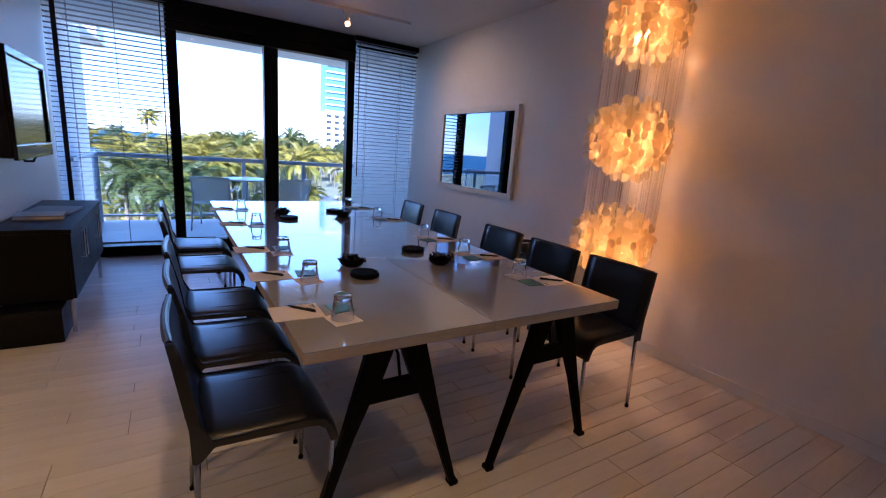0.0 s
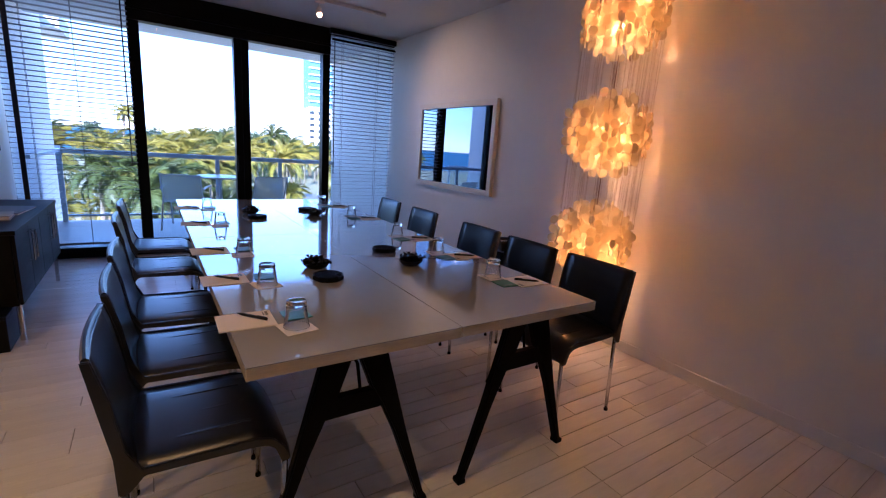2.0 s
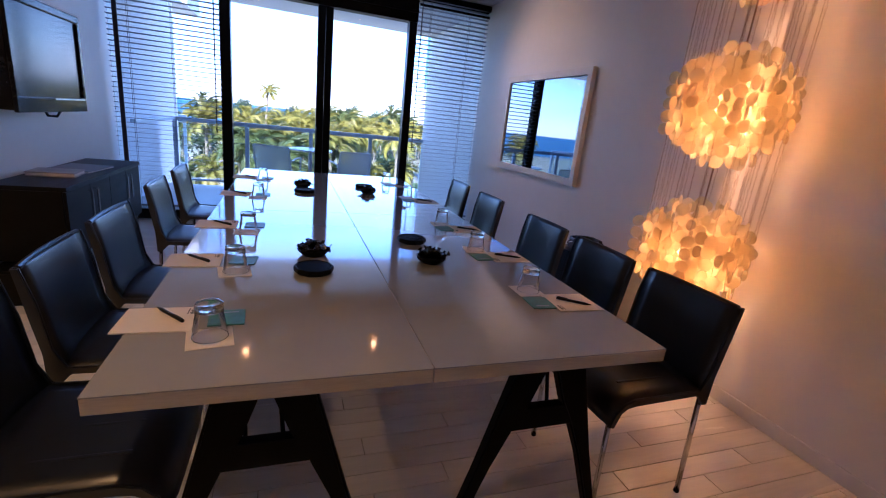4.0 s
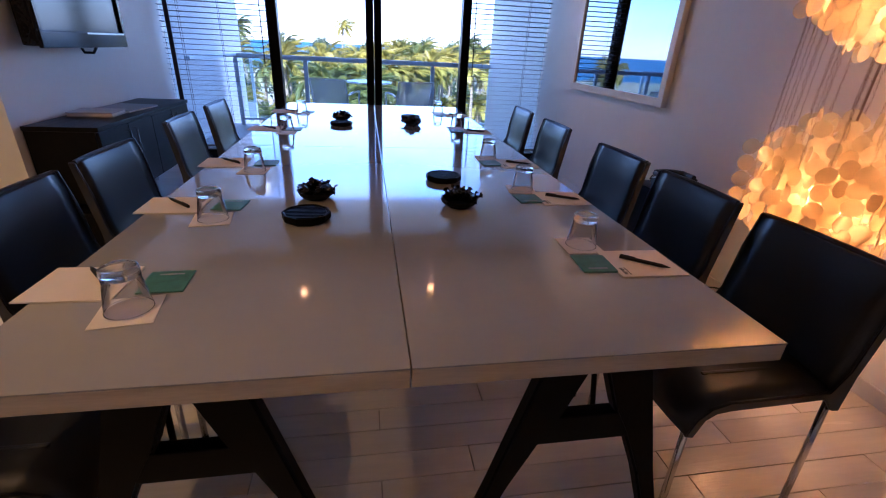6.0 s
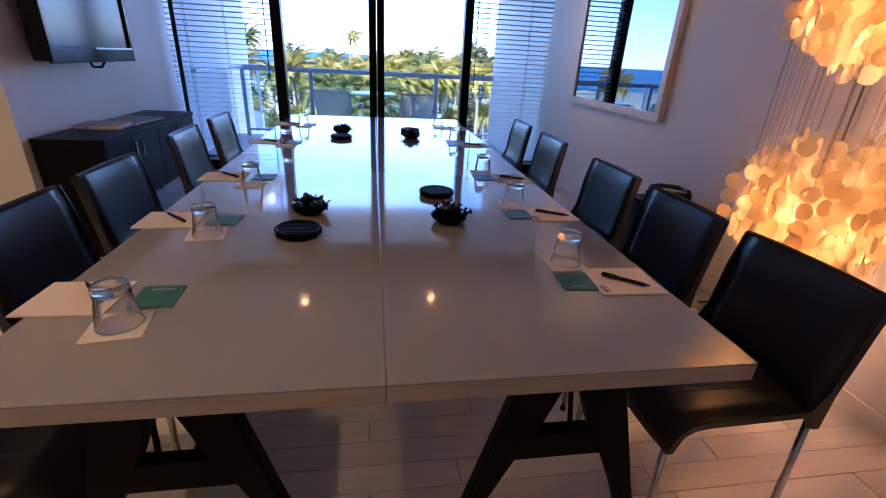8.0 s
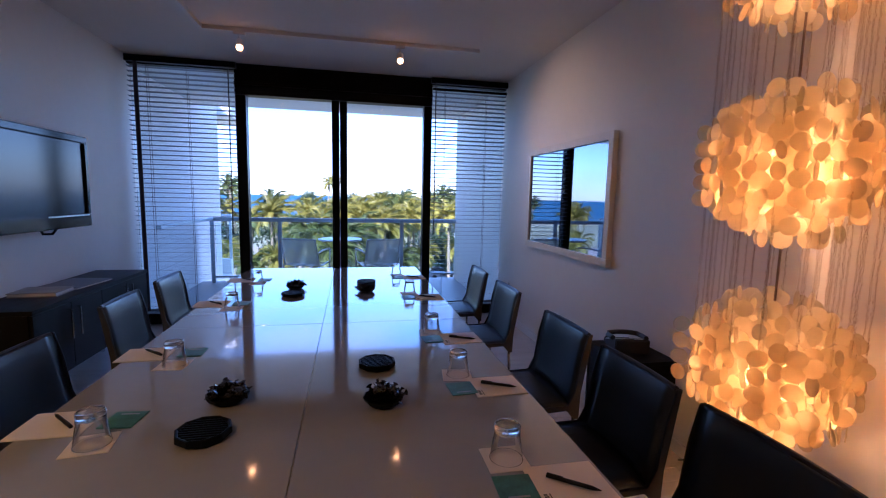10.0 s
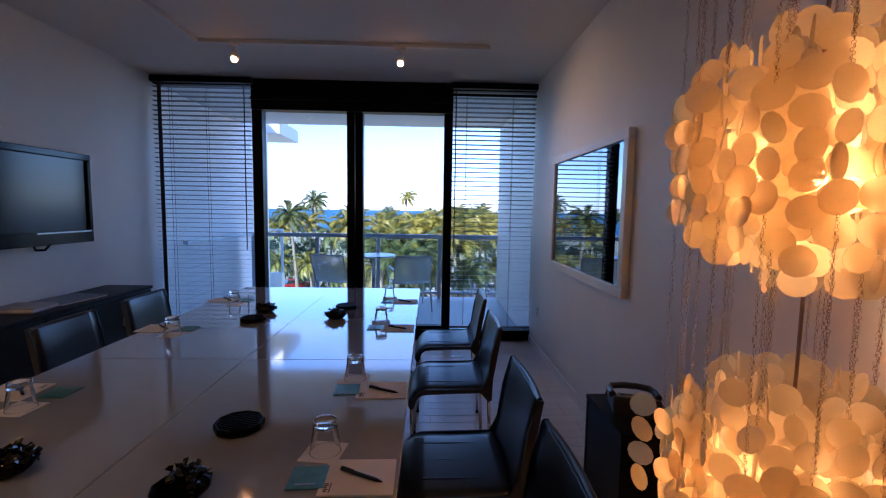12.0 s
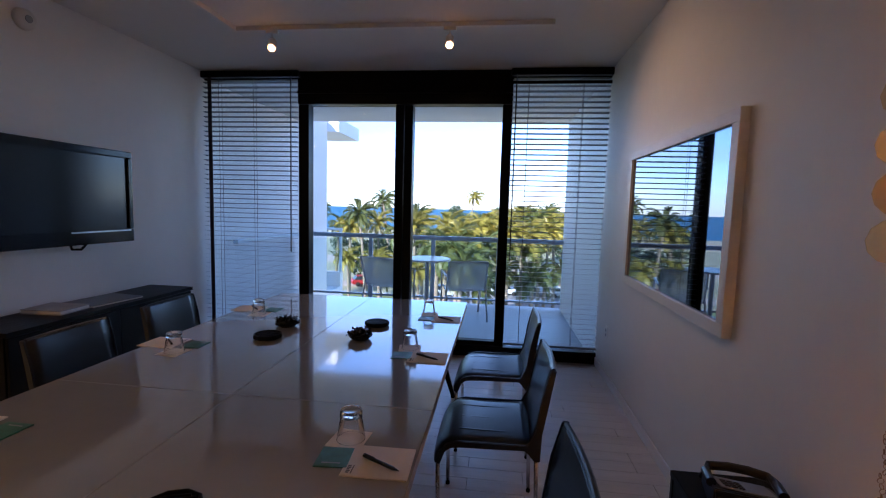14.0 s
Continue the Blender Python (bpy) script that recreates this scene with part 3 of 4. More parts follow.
# ---- capiz shell lamp ----
def shell_lamp():
    L = tagged(empty("shell_lamp", pose(LAMP_X, LAMP_Y, 0)), "tall hanging lamp of three glowing balls of round capiz shells", "lamp")
    part("canopy", lathe(bmesh.new(), [(0.0, CEIL), (0.29, CEIL), (0.29, CEIL - 0.02), (0.0, CEIL - 0.02)], 32), M_WHITEMETAL, L)
    R, r_disc, pitch = 0.276, 0.0305, 0.056
    rng = random.Random(7)
    strands = []
    for ring, n in ((0.245, 34), (0.205, 25), (0.150, 16), (0.09, 8)):
        a0 = rng.uniform(0, 1)
        for i in range(n):
            a = 2 * math.pi * (i + a0 + rng.uniform(-0.18, 0.18)) / n
            rr = ring + rng.uniform(-0.012, 0.012)
            strands.append((rr * math.cos(a), rr * math.sin(a), rr))

    stray = [(1, 2.2, 5, 0.266), (2, 2.7, 4, 0.295), (0, 3.0, 3, 0.25)]

    def disc(bm, m):
        top = [bm.verts.new(m @ Vector((r_disc * math.cos(k * math.pi / 6), 0.0009, r_disc * math.sin(k * math.pi / 6)))) for k in range(12)]
        bot = [bm.verts.new(m @ Vector((r_disc * math.cos(k * math.pi / 6), -0.0009, r_disc * math.sin(k * math.pi / 6)))) for k in range(12)]
        bm.faces.new(top)
        bm.faces.new(bot[::-1])
        for k in range(12):
            bm.faces.new((top[k], bot[k], bot[(k + 1) % 12], top[(k + 1) % 12]))
        return bm

    def link(bm, at, turn, r=0.0030, w=0.0006):
        u = Vector((math.cos(turn), math.sin(turn), 0))
        side = Vector((-u.y, u.x, 0))
        rows = []
        for k in range(8):
            d = u * math.cos(k * math.pi / 4) + Vector((0, 0, math.sin(k * math.pi / 4)))
            rows.append([bm.verts.new(at + d * (r + w)), bm.verts.new(at + d * r + side * w), bm.verts.new(at + d * r - side * w)])
        for k in range(8):
            p, q = rows[k], rows[(k + 1) % 8]
            for e in range(3):
                bm.faces.new((p[e], p[(e + 1) % 3], q[(e + 1) % 3], q[e]))

    one = disc(bmesh.new(), Matrix.Identity(4))
    proto = None
    for bi, zc in enumerate(LAMP_Z):
        ball = empty("shell_ball")
        ball.parent = L
        ball.location = (0, 0, zc)
        joined = bmesh.new()
        for sx, sy, rr in strands:
            half = math.sqrt(max(0.0, R * R - rr * rr)) + rng.uniform(-0.02, 0.025)
            k = max(1, int(round(2 * half / pitch)))
            for j in range(k):
                z = (j - (k - 1) / 2) * pitch + rng.uniform(-0.006, 0.006)
                out = math.atan2(sy, sx) + math.pi / 2
                m = Matrix.LocRotScale((sx + rng.uniform(-0.006, 0.006), sy + rng.uniform(-0.006, 0.006), z), Euler((rng.uniform(-0.16, 0.16), 0, out + rng.gauss(0, 0.6))), Vector((1, 1, 1)) * rng.uniform(0.9, 1.08))
                if bi == 1:
                    if proto is None:
                        proto = part("shell", one, M_SHELL, ball)
                        o = proto
                    else:
                        o = new("shell", proto.data)
                        o.parent = ball
                    o.matrix_basis = m
                else:
                    disc(joined, m)
        for sb, a, k, away in stray:
            if sb == bi:
                for j in range(k):
                    m = Matrix.LocRotScale((away * math.cos(a), away * math.sin(a), 0.13 - j * 0.062), Euler((rng.uniform(-0.1, 0.1), 0, 2.36 + rng.uniform(-0.6, 0.6))), None)
                    if bi == 1:
                        o = new("shell", proto.data)
                        o.parent = ball
                        o.matrix_basis = m
                    else:
                        disc(joined, m)
        if bi != 1:
            st = part("shells", joined, M_SHELL, ball)
            st["kind"] = "stuff"
        else:
            joined.free()
        part("bulb", lathe(bmesh.new(), [(0.0, -0.018), (0.012, -0.022), (0.022, -0.036), (0.023, -0.052), (0.015, -0.070), (0.0, -0.076)], 14), M_LAMPBULB, ball, "glowing bulb", smooth=True)
        part("socket", rod(bmesh.new(), (0, 0, -0.012), (0, 0, 0.04), 0.013), M_WHITEMETAL, ball)
    part("stem", rod(bmesh.new(), (0, 0, LAMP_Z[2] + 0.08), (0, 0, CEIL), 0.004, seg=6), M_STRING, L)
    for i, (sx, sy, rr) in enumerate(strands):
        if i % 2 or rr < 0.12:
            continue
        half = math.sqrt(max(0.0, R * R - rr * rr)) - 0.01
        stops = [CEIL - 0.02]
        for zc in LAMP_Z:
            stops += [zc + half, zc - half]
        for za, zb in zip(stops[0:-1:2], stops[1::2]):
            c = bmesh.new()
            for q in range(int((za - zb) / 0.0058)):
                link(c, Vector((sx + rng.uniform(-0.0022, 0.0022), sy + rng.uniform(-0.0022, 0.0022), za - 0.0058 * (q + 0.5))), q * 1.4 + rng.uniform(-0.4, 0.4))
            part("chain", c, M_STRING, L)
    return L


shell_lamp()


# ---- track light ----
tk = tagged(empty("track_light", pose(0, 3.56, CEIL)), "white ceiling track with two glowing halogen spots", "ceiling light")
part("track", boxed(-1.03, 1.30, -0.016, 0.016, -0.032, 0.0, 0.003), M_WHITEMETAL, tk)
part("track", boxed(-1.062, -1.032, -1.9, 0.016, -0.032, 0.0, 0.003), M_WHITEMETAL, tk)
for sx, sy in SPOTS:
    h = part("spot_head", lathe(bmesh.new(), [(0.0, -0.155), (0.027, -0.155), (0.030, -0.15), (0.030, -0.105), (0.022, -0.09), (0.0, -0.09)], 18, (sx, 0, 0)), M_WHITEMETAL, tk, smooth=False)
    part("stem", rod(bmesh.new(), (sx, 0, -0.092), (sx, 0, -0.03), 0.007), M_WHITEMETAL, h)
    part("adapter", boxed(sx - 0.045, sx + 0.045, -0.018, 0.018, -0.058, -0.033, 0.004), M_WHITEMETAL, tk)
    g = bmesh.new()
    bmesh.ops.create_icosphere(g, subdivisions=2, radius=0.027, matrix=Matrix.Translation((sx, -0.012, -0.158)))
    part("halogen_bulb", g, M_BULB, h, "glowing halogen bulb", smooth=True)

sd = tagged(empty("smoke_detector", pose(XL, 2.88, 2.566, 0, 90, 0)), "round white smoke detector on the wall", "smoke detector")
part("body", lathe(bmesh.new(), [(0.0, 0.045), (0.045, 0.045), (0.062, 0.03), (0.066, 0.0), (0.0, 0.0)], 28), M_PLASTIC, sd, smooth=True)
part("grille", lathe(bmesh.new(), [(0.0, 0.050), (0.022, 0.050), (0.024, 0.0455), (0.0, 0.0455)], 18), M_PHONEPAD, sd)

ot = tagged(empty("wall_outlet", pose(XR, 4.28, 0.41)), "white power outlet low on the wall", "outlet")
part("plate", boxed(-0.006, 0.0, -0.035, 0.035, -0.057, 0.057, 0.002), M_PLASTIC, ot)
for z in (-0.02, 0.02):
    part("socket", boxed(-0.0085, -0.0062, -0.016, 0.016, z - 0.014, z + 0.014, 0.001), M_PHONEPAD, ot)


# ---- phone table and phone ----
pt = tagged(empty("side_table", pose(1.752, 1.753, 0)), "black wooden cube side table against the wall", "side table")
PH = 0.527
part("top", boxed(-0.13, 0.19, -0.205, 0.205, PH - 0.022, PH, 0.003), M_WOODBLK, pt)
for y0, y1 in ((-0.203, -0.183), (0.183, 0.203)):
    part("side_panel", boxed(-0.128, 0.188, y0, y1, 0.0, PH - 0.0225, 0.002), M_WOODBLK, pt)
part("front_panel", boxed(-0.125, -0.107, -0.182, 0.182, 0.05, PH - 0.0225, 0.002), M_WOODBLK, pt)
part("shelf", boxed(-0.106, 0.185, -0.182, 0.182, 0.28, 0.30, 0.002), M_WOODBLK, pt)

ph = tagged(empty("telephone", pose(1.775, 1.775, PH, 0, 0, -14)), "black desk telephone with a grey keypad panel", "telephone")
body = bmesh.new()
prism(body, [(-0.085, 0.0), (0.10, 0.0), (0.10, 0.03), (-0.075, 0.085), (-0.085, 0.08)], "x", -0.10, 0.10)
bmesh.ops.bevel(body, geom=body.edges[:], offset=0.005, segments=2, affect="EDGES")
part("body", body, M_PHONE, ph)
hs = bmesh.new()
tube(hs, [(-0.098, -0.03, 0.078), (-0.100, 0.05, 0.072), (-0.085, 0.085, 0.074), (-0.03, 0.092, 0.079), (0.03, 0.092, 0.079), (0.085, 0.085, 0.074), (0.100, 0.05, 0.072), (0.098, -0.03, 0.078)], 0.015, 10)
part("handset", hs, M_PHONE, ph)
pn = boxed(-0.075, 0.075, -0.065, 0.075, 0.0, 0.004, 0.001)
kp = part("keypad_panel", pn, M_PHONEPAD, ph, "grey keypad panel")
kp.matrix_basis = pose(0, 0.005, 0.0625, -17.4, 0, 0)
for r in range(4):
    for c in range(3):
        k = part("key", boxed(-0.008, 0.008, -0.006, 0.006, 0.004, 0.008, 0.001), M_KEY, kp)
        k.location = (-0.055 + c * 0.020, -0.045 + r * 0.022, 0)
cord = bmesh.new()
cp = [(-0.09 - 0.02 * math.sin(i * 0.3), 0.06 + 0.012 * i * 0.3, max(0.012, 0.06 - 0.004 * i) + 0.006 * math.cos(i * 2.2)) for i in range(16)]
tube(cord, cp, 0.004, 6)
part("cord", cord, M_PHONE, ph)

cb = tagged(empty("floor_cable", pose(1.80, 1.25, 0)), "loose dark cable lying by the baseboard", "cable")
pts = [(0.10 - 0.003 * i, 0.18 - 0.022 * i, 0.010 + 0.07 * max(0, math.sin(i * 0.21))) for i in range(16)]
pts += [(0.055 + 0.05 * math.cos(k * 0.8), -0.20 + 0.05 * math.sin(k * 0.8), 0.012 + 0.006 * (k % 3)) for k in range(18)]
part("cable", tube(bmesh.new(), pts, 0.005, 6), M_PHONE, cb)


# ---- things on the table ----
def notepad(x, y, rz):
    p = tagged(empty("notepad", pose(x, y, TOP, 0, 0, rz)), "blank pale paper notepad with small grey print", "notepad", group="notepads on the table")
    part("paper_block", boxed(-0.092, 0.092, -0.077, 0.077, 0.0004, 0.004, 0.0005), M_PAPER, p)
    lg = bmesh.new()
    s = -1
    for k, h in enumerate((0.009, 0.011, 0.008, 0.011, 0.009)):
        box(lg, s * 0.080, s * 0.080 + h, -0.064 + k * 0.0075, -0.064 + k * 0.0075 + 0.0055, 0.0041, 0.0044)
    box(lg, s * 0.066, s * 0.063, -0.066, -0.028, 0.0041, 0.0044)
    part("print", lg, M_INK, p, "small grey print")
    return p


def pen(x, y, rz):
    p = tagged(empty("pen", pose(x, y, TOP + 0.0092, 0, 0, rz)), "slim black ballpoint pen on a notepad", "pen", group="pens on the notepads")
    part("barrel", rod(bmesh.new(), (-0.062, 0, 0), (0.045, 0, 0), 0.0052, seg=10), M_PEN, p)
    part("tip", rod(bmesh.new(), (0.045, 0, 0), (0.066, 0, 0), 0.0052, 0.0012, 10), M_PEN, p)
    part("clip", boxed(-0.060, -0.022, -0.0015, 0.0015, 0.0052, 0.0072), M_PEN, p)
    return p


def green_coaster(x, y, rz):
    p = tagged(empty("coaster", pose(x, y, TOP, 0, 0, rz)), "square dark green printed coaster beside a notepad", "coaster", group="green coasters on the table")
    part("card", boxed(-0.047, 0.047, -0.05, 0.05, 0.0004, 0.0045, 0.002), M_GREEN, p)
    part("print", boxed(-0.028, 0.024, -0.034, -0.028, 0.0046, 0.0049), M_PHONEPAD, p, "pale print")
    return p


def paper_mat(x, y, rz):
    p = tagged(empty("glass_mat", pose(x, y, TOP, 0, 0, rz)), "square white paper mat under a tumbler", "coaster", group="paper mats under the glasses")
    part("paper", boxed(-0.055, 0.055, -0.055, 0.055, 0.0004, 0.0022, 0.0006), M_PAPER, p)
    return p


def tumbler(x, y):
    g = tagged(empty("tumbler", pose(x, y, TOP + 0.0024)), "clear glass tumbler standing upside down on a paper mat", "glass", group="upturned glasses on the table")
    part("cup", lathe(bmesh.new(), [(0.0430, 0.0), (0.0420, 0.010), (0.0352, 0.058), (0.0330, 0.064), (0.0338, 0.068), (0.0340, 0.074)], 32), M_GLASS, g, smooth=True)
    part("rim", lathe(bmesh.new(), [(0.0425, 0.0), (0.0440, 0.001), (0.0435, 0.003), (0.0420, 0.002), (0.0425, 0.0)], 32), M_GLASSB, g, smooth=True)
    part("base", lathe(bmesh.new(), [(0.0, 0.074), (0.0335, 0.0745), (0.0345, 0.079), (0.0335, 0.093), (0.0300, 0.096), (0.023, 0.0945), (0.0, 0.092)], 32), M_GLASSB, g, "thick glass base", smooth=True)
    return g


rng = random.Random(3)
R_SETS = (0.366, 0.931, 1.475, 2.37, 3.11)
L_SETS = (0.354, 0.878, 1.45, 2.335, 3.115)
first = {}


def lay(key, build, m):
    """Builds the first of a kind and copies it after that."""
    if key in first:
        return copy_thing(first[key], m)
    first[key] = build()
    first[key].matrix_basis = m
    return first[key]


for side, ys in ((1, R_SETS), (-1, L_SETS)):
    for y in ys:
        j = lambda a: rng.uniform(-a, a)
        base = 0 if side > 0 else 180
        lay("pad", lambda: notepad(0, 0, 0), pose((0.652 if side > 0 else -0.69) + j(0.004), y + j(0.006), TOP, 0, 0, base + j(3)))
        lay("pen", lambda: pen(0, 0, 0), pose((0.651 if side > 0 else -0.672) + j(0.01), y + side * -0.008 + j(0.008), TOP + 0.0097, 0, 0, (-31 if side > 0 else 136) + j(7)))
        lay("green", lambda: green_coaster(0, 0, 0), pose(side * 0.522 + j(0.006), y + j(0.008), TOP, 0, 0, base + j(6)))
        gx, gy = side * (0.534 if side > 0 else 0.546) + j(0.006), y + (0.118 if side > 0 else -0.132) + j(0.008)
        lay("mat", lambda: paper_mat(0, 0, 0), pose(gx, gy, TOP, 0, 0, base + j(9)))
        lay("glass", lambda: tumbler(0, 0), pose(gx + j(0.006), gy + j(0.006), TOP + 0.0026, 0, 0, 0))


def dish_lid():
    d = tagged(empty("ribbed_dish"), "black ten-sided ribbed dish lying on the table", "dish", group="ribbed dishes on the table")
    part("body", lathe(bmesh.new(), [(0.0, 0.0), (0.066, 0.0), (0.074, 0.006), (0.074, 0.024), (0.070, 0.0255), (0.066, 0.024), (0.064, 0.018), (0.0, 0.018)], 10), M_DISH, d)
    for k in range(-4, 5):
        w = math.sqrt(0.061 ** 2 - (k * 0.0125) ** 2)
        part("rib", boxed(-w, w, k * 0.0125 - 0.003, k * 0.0125 + 0.003, 0.0182, 0.0232, 0.001), M_DISH, d)
    return d


def candy_dish(seed):
    d = tagged(empty("candy_dish"), "black dish heaped with dark wrapped candies", "bowl", group="candy dishes on the table")
    part("bowl", lathe(bmesh.new(), [(0.0, 0.0), (0.042, 0.0), (0.060, 0.014), (0.068, 0.028), (0.064, 0.029), (0.055, 0.016), (0.038, 0.006), (0.0, 0.006)], 10), M_DISH, d)
    r = random.Random(seed)
    for k in range(24):
        a, q = r.uniform(0, 6.28), 0.058 * math.sqrt(r.random())
        z = 0.027 + (0.058 - q) * 0.42 + r.uniform(0, 0.008)
        w = bmesh.new()
        bmesh.ops.create_icosphere(w, subdivisions=1, radius=0.014)
        for v in w.verts:
            v.co = Vector((v.co.x * 1.3, v.co.y * 0.9, v.co.z * 0.7)) * r.uniform(0.8, 1.25)
        for s in (-1, 1):
            tip = [w.verts.new((s * 0.012, 0, 0)), w.verts.new((s * 0.027, -0.009, r.uniform(-0.006, 0.01))), w.verts.new((s * 0.030, 0.001, r.uniform(-0.006, 0.006))), w.verts.new((s * 0.026, 0.010, r.uniform(-0.006, 0.01)))]
            w.faces.new(tip)
            low = [w.verts.new(v.co + Vector((0, 0, -0.0012))) for v in tip]
            w.faces.new(low[::-1])
        c = part("candy", w, M_CANDY, d)
        c.matrix_basis = Matrix.LocRotScale((q * math.cos(a), q * math.sin(a), z), Euler((r.uniform(-0.9, 0.9), r.uniform(-1.0, 0.6), r.uniform(0, 6.28))), None)
    return d


for k, (x, y, a) in enumerate(((-0.264, 0.74, 0), (0.24, 1.186, 20), (-0.24, 2.515, 8), (0.258, 2.89, 15))):
    lay("lid", dish_lid, pose(x, y, TOP, 0, 0, a))
for k, (x, y) in enumerate(((-0.255, 0.955), (0.243, 0.856), (-0.25, 2.755), (0.245, 2.60))):
    candy_dish(20 + k).matrix_basis = pose(x, y, TOP, 0, 0, 40 * k)

# ---- bedroom seen past the partition ----
bd = tagged(empty("bed", pose(-5.25, 5.15, 0)), "bed with draped white bedding in the next room", "bed")
part("base", boxed(-1.0, 0.95, -0.6, 0.55, 0.0, 0.128, 0.01), M_WOODBLK, bd)
mt = boxed(-1.02, 0.98, -0.64, 0.57, 0.13, 0.62, 0.05)
part("mattress", mt, M_SHEET, bd)
dv = bmesh.new()
cols = 26
topv, botv = [], []
for i in range(cols + 1):
    u = -0.65 + 1.25 * i / cols
    topv.append(dv.verts.new((0.985, u, 0.66)))
    botv.append(dv.verts.new((1.04 + 0.035 * math.sin(i * 1.3), u, 0.10 + 0.05 * math.sin(i * 0.5))))
lid_ = [dv.verts.new((-0.9, -0.65 + 1.25 * i / cols, 0.66 + 0.02 * math.sin(i * 0.8))) for i in range(cols + 1)]
for i in range(cols):
    dv.faces.new((topv[i], botv[i], botv[i + 1], topv[i + 1]))
    dv.faces.new((topv[i], topv[i + 1], lid_[i + 1], lid_[i]))
bmesh.ops.solidify(dv, geom=dv.faces[:], thickness=0.02)
part("cover", dv, M_SHEET, bd, "draped white bed cover", smooth=True)
hb = tagged(empty("nightstand", pose(-6.0, 6.75, 0)), "dark nightstand beside the bed", "nightstand")
part("body", boxed(-0.25, 0.25, -0.22, 0.22, 0.0, 0.58, 0.005), M_WOODBLK, hb)
lp = tagged(empty("table_lamp", pose(-6.0, 6.75, 0.58)), "small table lamp with a warm glowing shade", "lamp")
part("base", rod(bmesh.new(), (0, 0, 0), (0, 0, 0.22), 0.05, 0.03, 16), M_STEEL, lp)
part("shade", lathe(bmesh.new(), [(0.15, 0.2), (0.12, 0.42), (0.115, 0.42), (0.145, 0.2), (0.15, 0.2)], 24), glow("lit_shade", (1.0, 0.42, 0.13), 0.7), lp, "glowing fabric shade")
for lx, ly in ((-3.1, -0.5), (-1.0, -0.38)):
    dl = tagged(empty("downlight", pose(lx, ly, CEIL)), "recessed warm downlight in the ceiling", "ceiling light", group="downlights in the ceiling")
    part("ring", lathe(bmesh.new(), [(0.05, -0.006), (0.07, -0.006), (0.07, 0.0), (0.05, 0.0), (0.05, -0.006)], 24), M_WHITEMETAL, dl)
    part("lens", lathe(bmesh.new(), [(0.0, -0.003), (0.049, -0.003), (0.049, 0.0), (0.0, 0.0)], 24), M_BULB, dl)

# ---- balcony ----
BY = 7.05
structure("balcony_floor", boxed(-2.6, 2.4, 4.862, BY + 0.12, -0.30, -0.02), M_BALFLOOR, "pale grey tiled balcony floor", "floor")
structure("balcony_ceiling", boxed(-2.2, 2.4, 4.862, BY + 0.10, 2.76, 3.0), M_STUCCO, "white underside of the balcony above", "ceiling")
structure("wall_balcony_right", boxed(2.132, 2.4, 4.862, BY + 0.1, -0.018, 2.758), M_STUCCO, "white rendered wall at the balcony's end", "wall")
structure("wall_balcony_left", boxed(-2.5, -2.2, 4.862, 8.30, -0.3, 3.0), M_STUCCO, "white rendered wall dividing two balconies", "wall")
rl = tagged(empty("balcony_railing", pose(0, BY, 0)), "grey-blue aluminium balcony railing with glass panels", "railing")
part("handrail", boxed(-2.02, 2.125, -0.03, 0.03, 0.965, 1.03, 0.008), M_RAIL, rl)
part("bottom_rail", boxed(-2.02, 2.125, -0.02, 0.02, 0.06, 0.09, 0.003), M_RAIL, rl)
POSTS = (-2.0, -0.985, 0.0, 1.0, 2.09)
for x in POSTS:
    part("post", boxed(x - 0.03, x + 0.03, -0.025, 0.025, -0.02, 0.964, 0.004), M_RAIL, rl)
for a, b in zip(POSTS[:-1], POSTS[1:]):
    p = part("glass_panel", boxed(a + 0.045, b - 0.045, -0.005, 0.005, 0.11, 0.94), M_RAILGLASS, rl, "clear glass panel")
    p.visible_shadow = False
part("side_rail", boxed(-2.03, -1.97, -2.0, -0.031, 0.985, 1.03, 0.006), M_RAIL, rl)
for k in range(9):
    part("wire", rod(bmesh.new(), (-2.0, -2.0, 0.16 + k * 0.09), (-2.0, -0.03, 0.16 + k * 0.09), 0.004, seg=6), M_ALU, rl)

# the neighbour's balcony
nb = tagged(empty("neighbour_balcony", pose(-5.6, 8.3, 0)), "white neighbouring balcony with a glass balustrade", "balcony")
part("slab", boxed(-4.0, 3.32, 0.002, 1.1, -0.5, -0.25, 0.0), M_STUCCO, nb)
part("upper_slab", boxed(-4.0, 3.62, 0.002, 1.2, 2.80, 3.05, 0.0), M_STUCCO, nb)
part("parapet", boxed(-4.0, 3.32, 0.95, 1.1, -0.248, 0.05), M_STUCCO, nb)
part("handrail", boxed(-4.0, 3.34, 0.99, 1.05, 0.93, 0.98), M_RAIL, nb)
for k in range(4):
    part("post", boxed(3.28 - 1.4 * k, 3.33 - 1.4 * k, 1.0, 1.04, 0.052, 0.929), M_RAIL, nb)
    p = part("glass_panel", boxed(3.27 - 1.4 * (k + 1) + 0.08, 3.27 - 1.4 * k, 1.015, 1.025, 0.08, 0.9), M_RAILGLASS, nb)
    p.visible_shadow = False


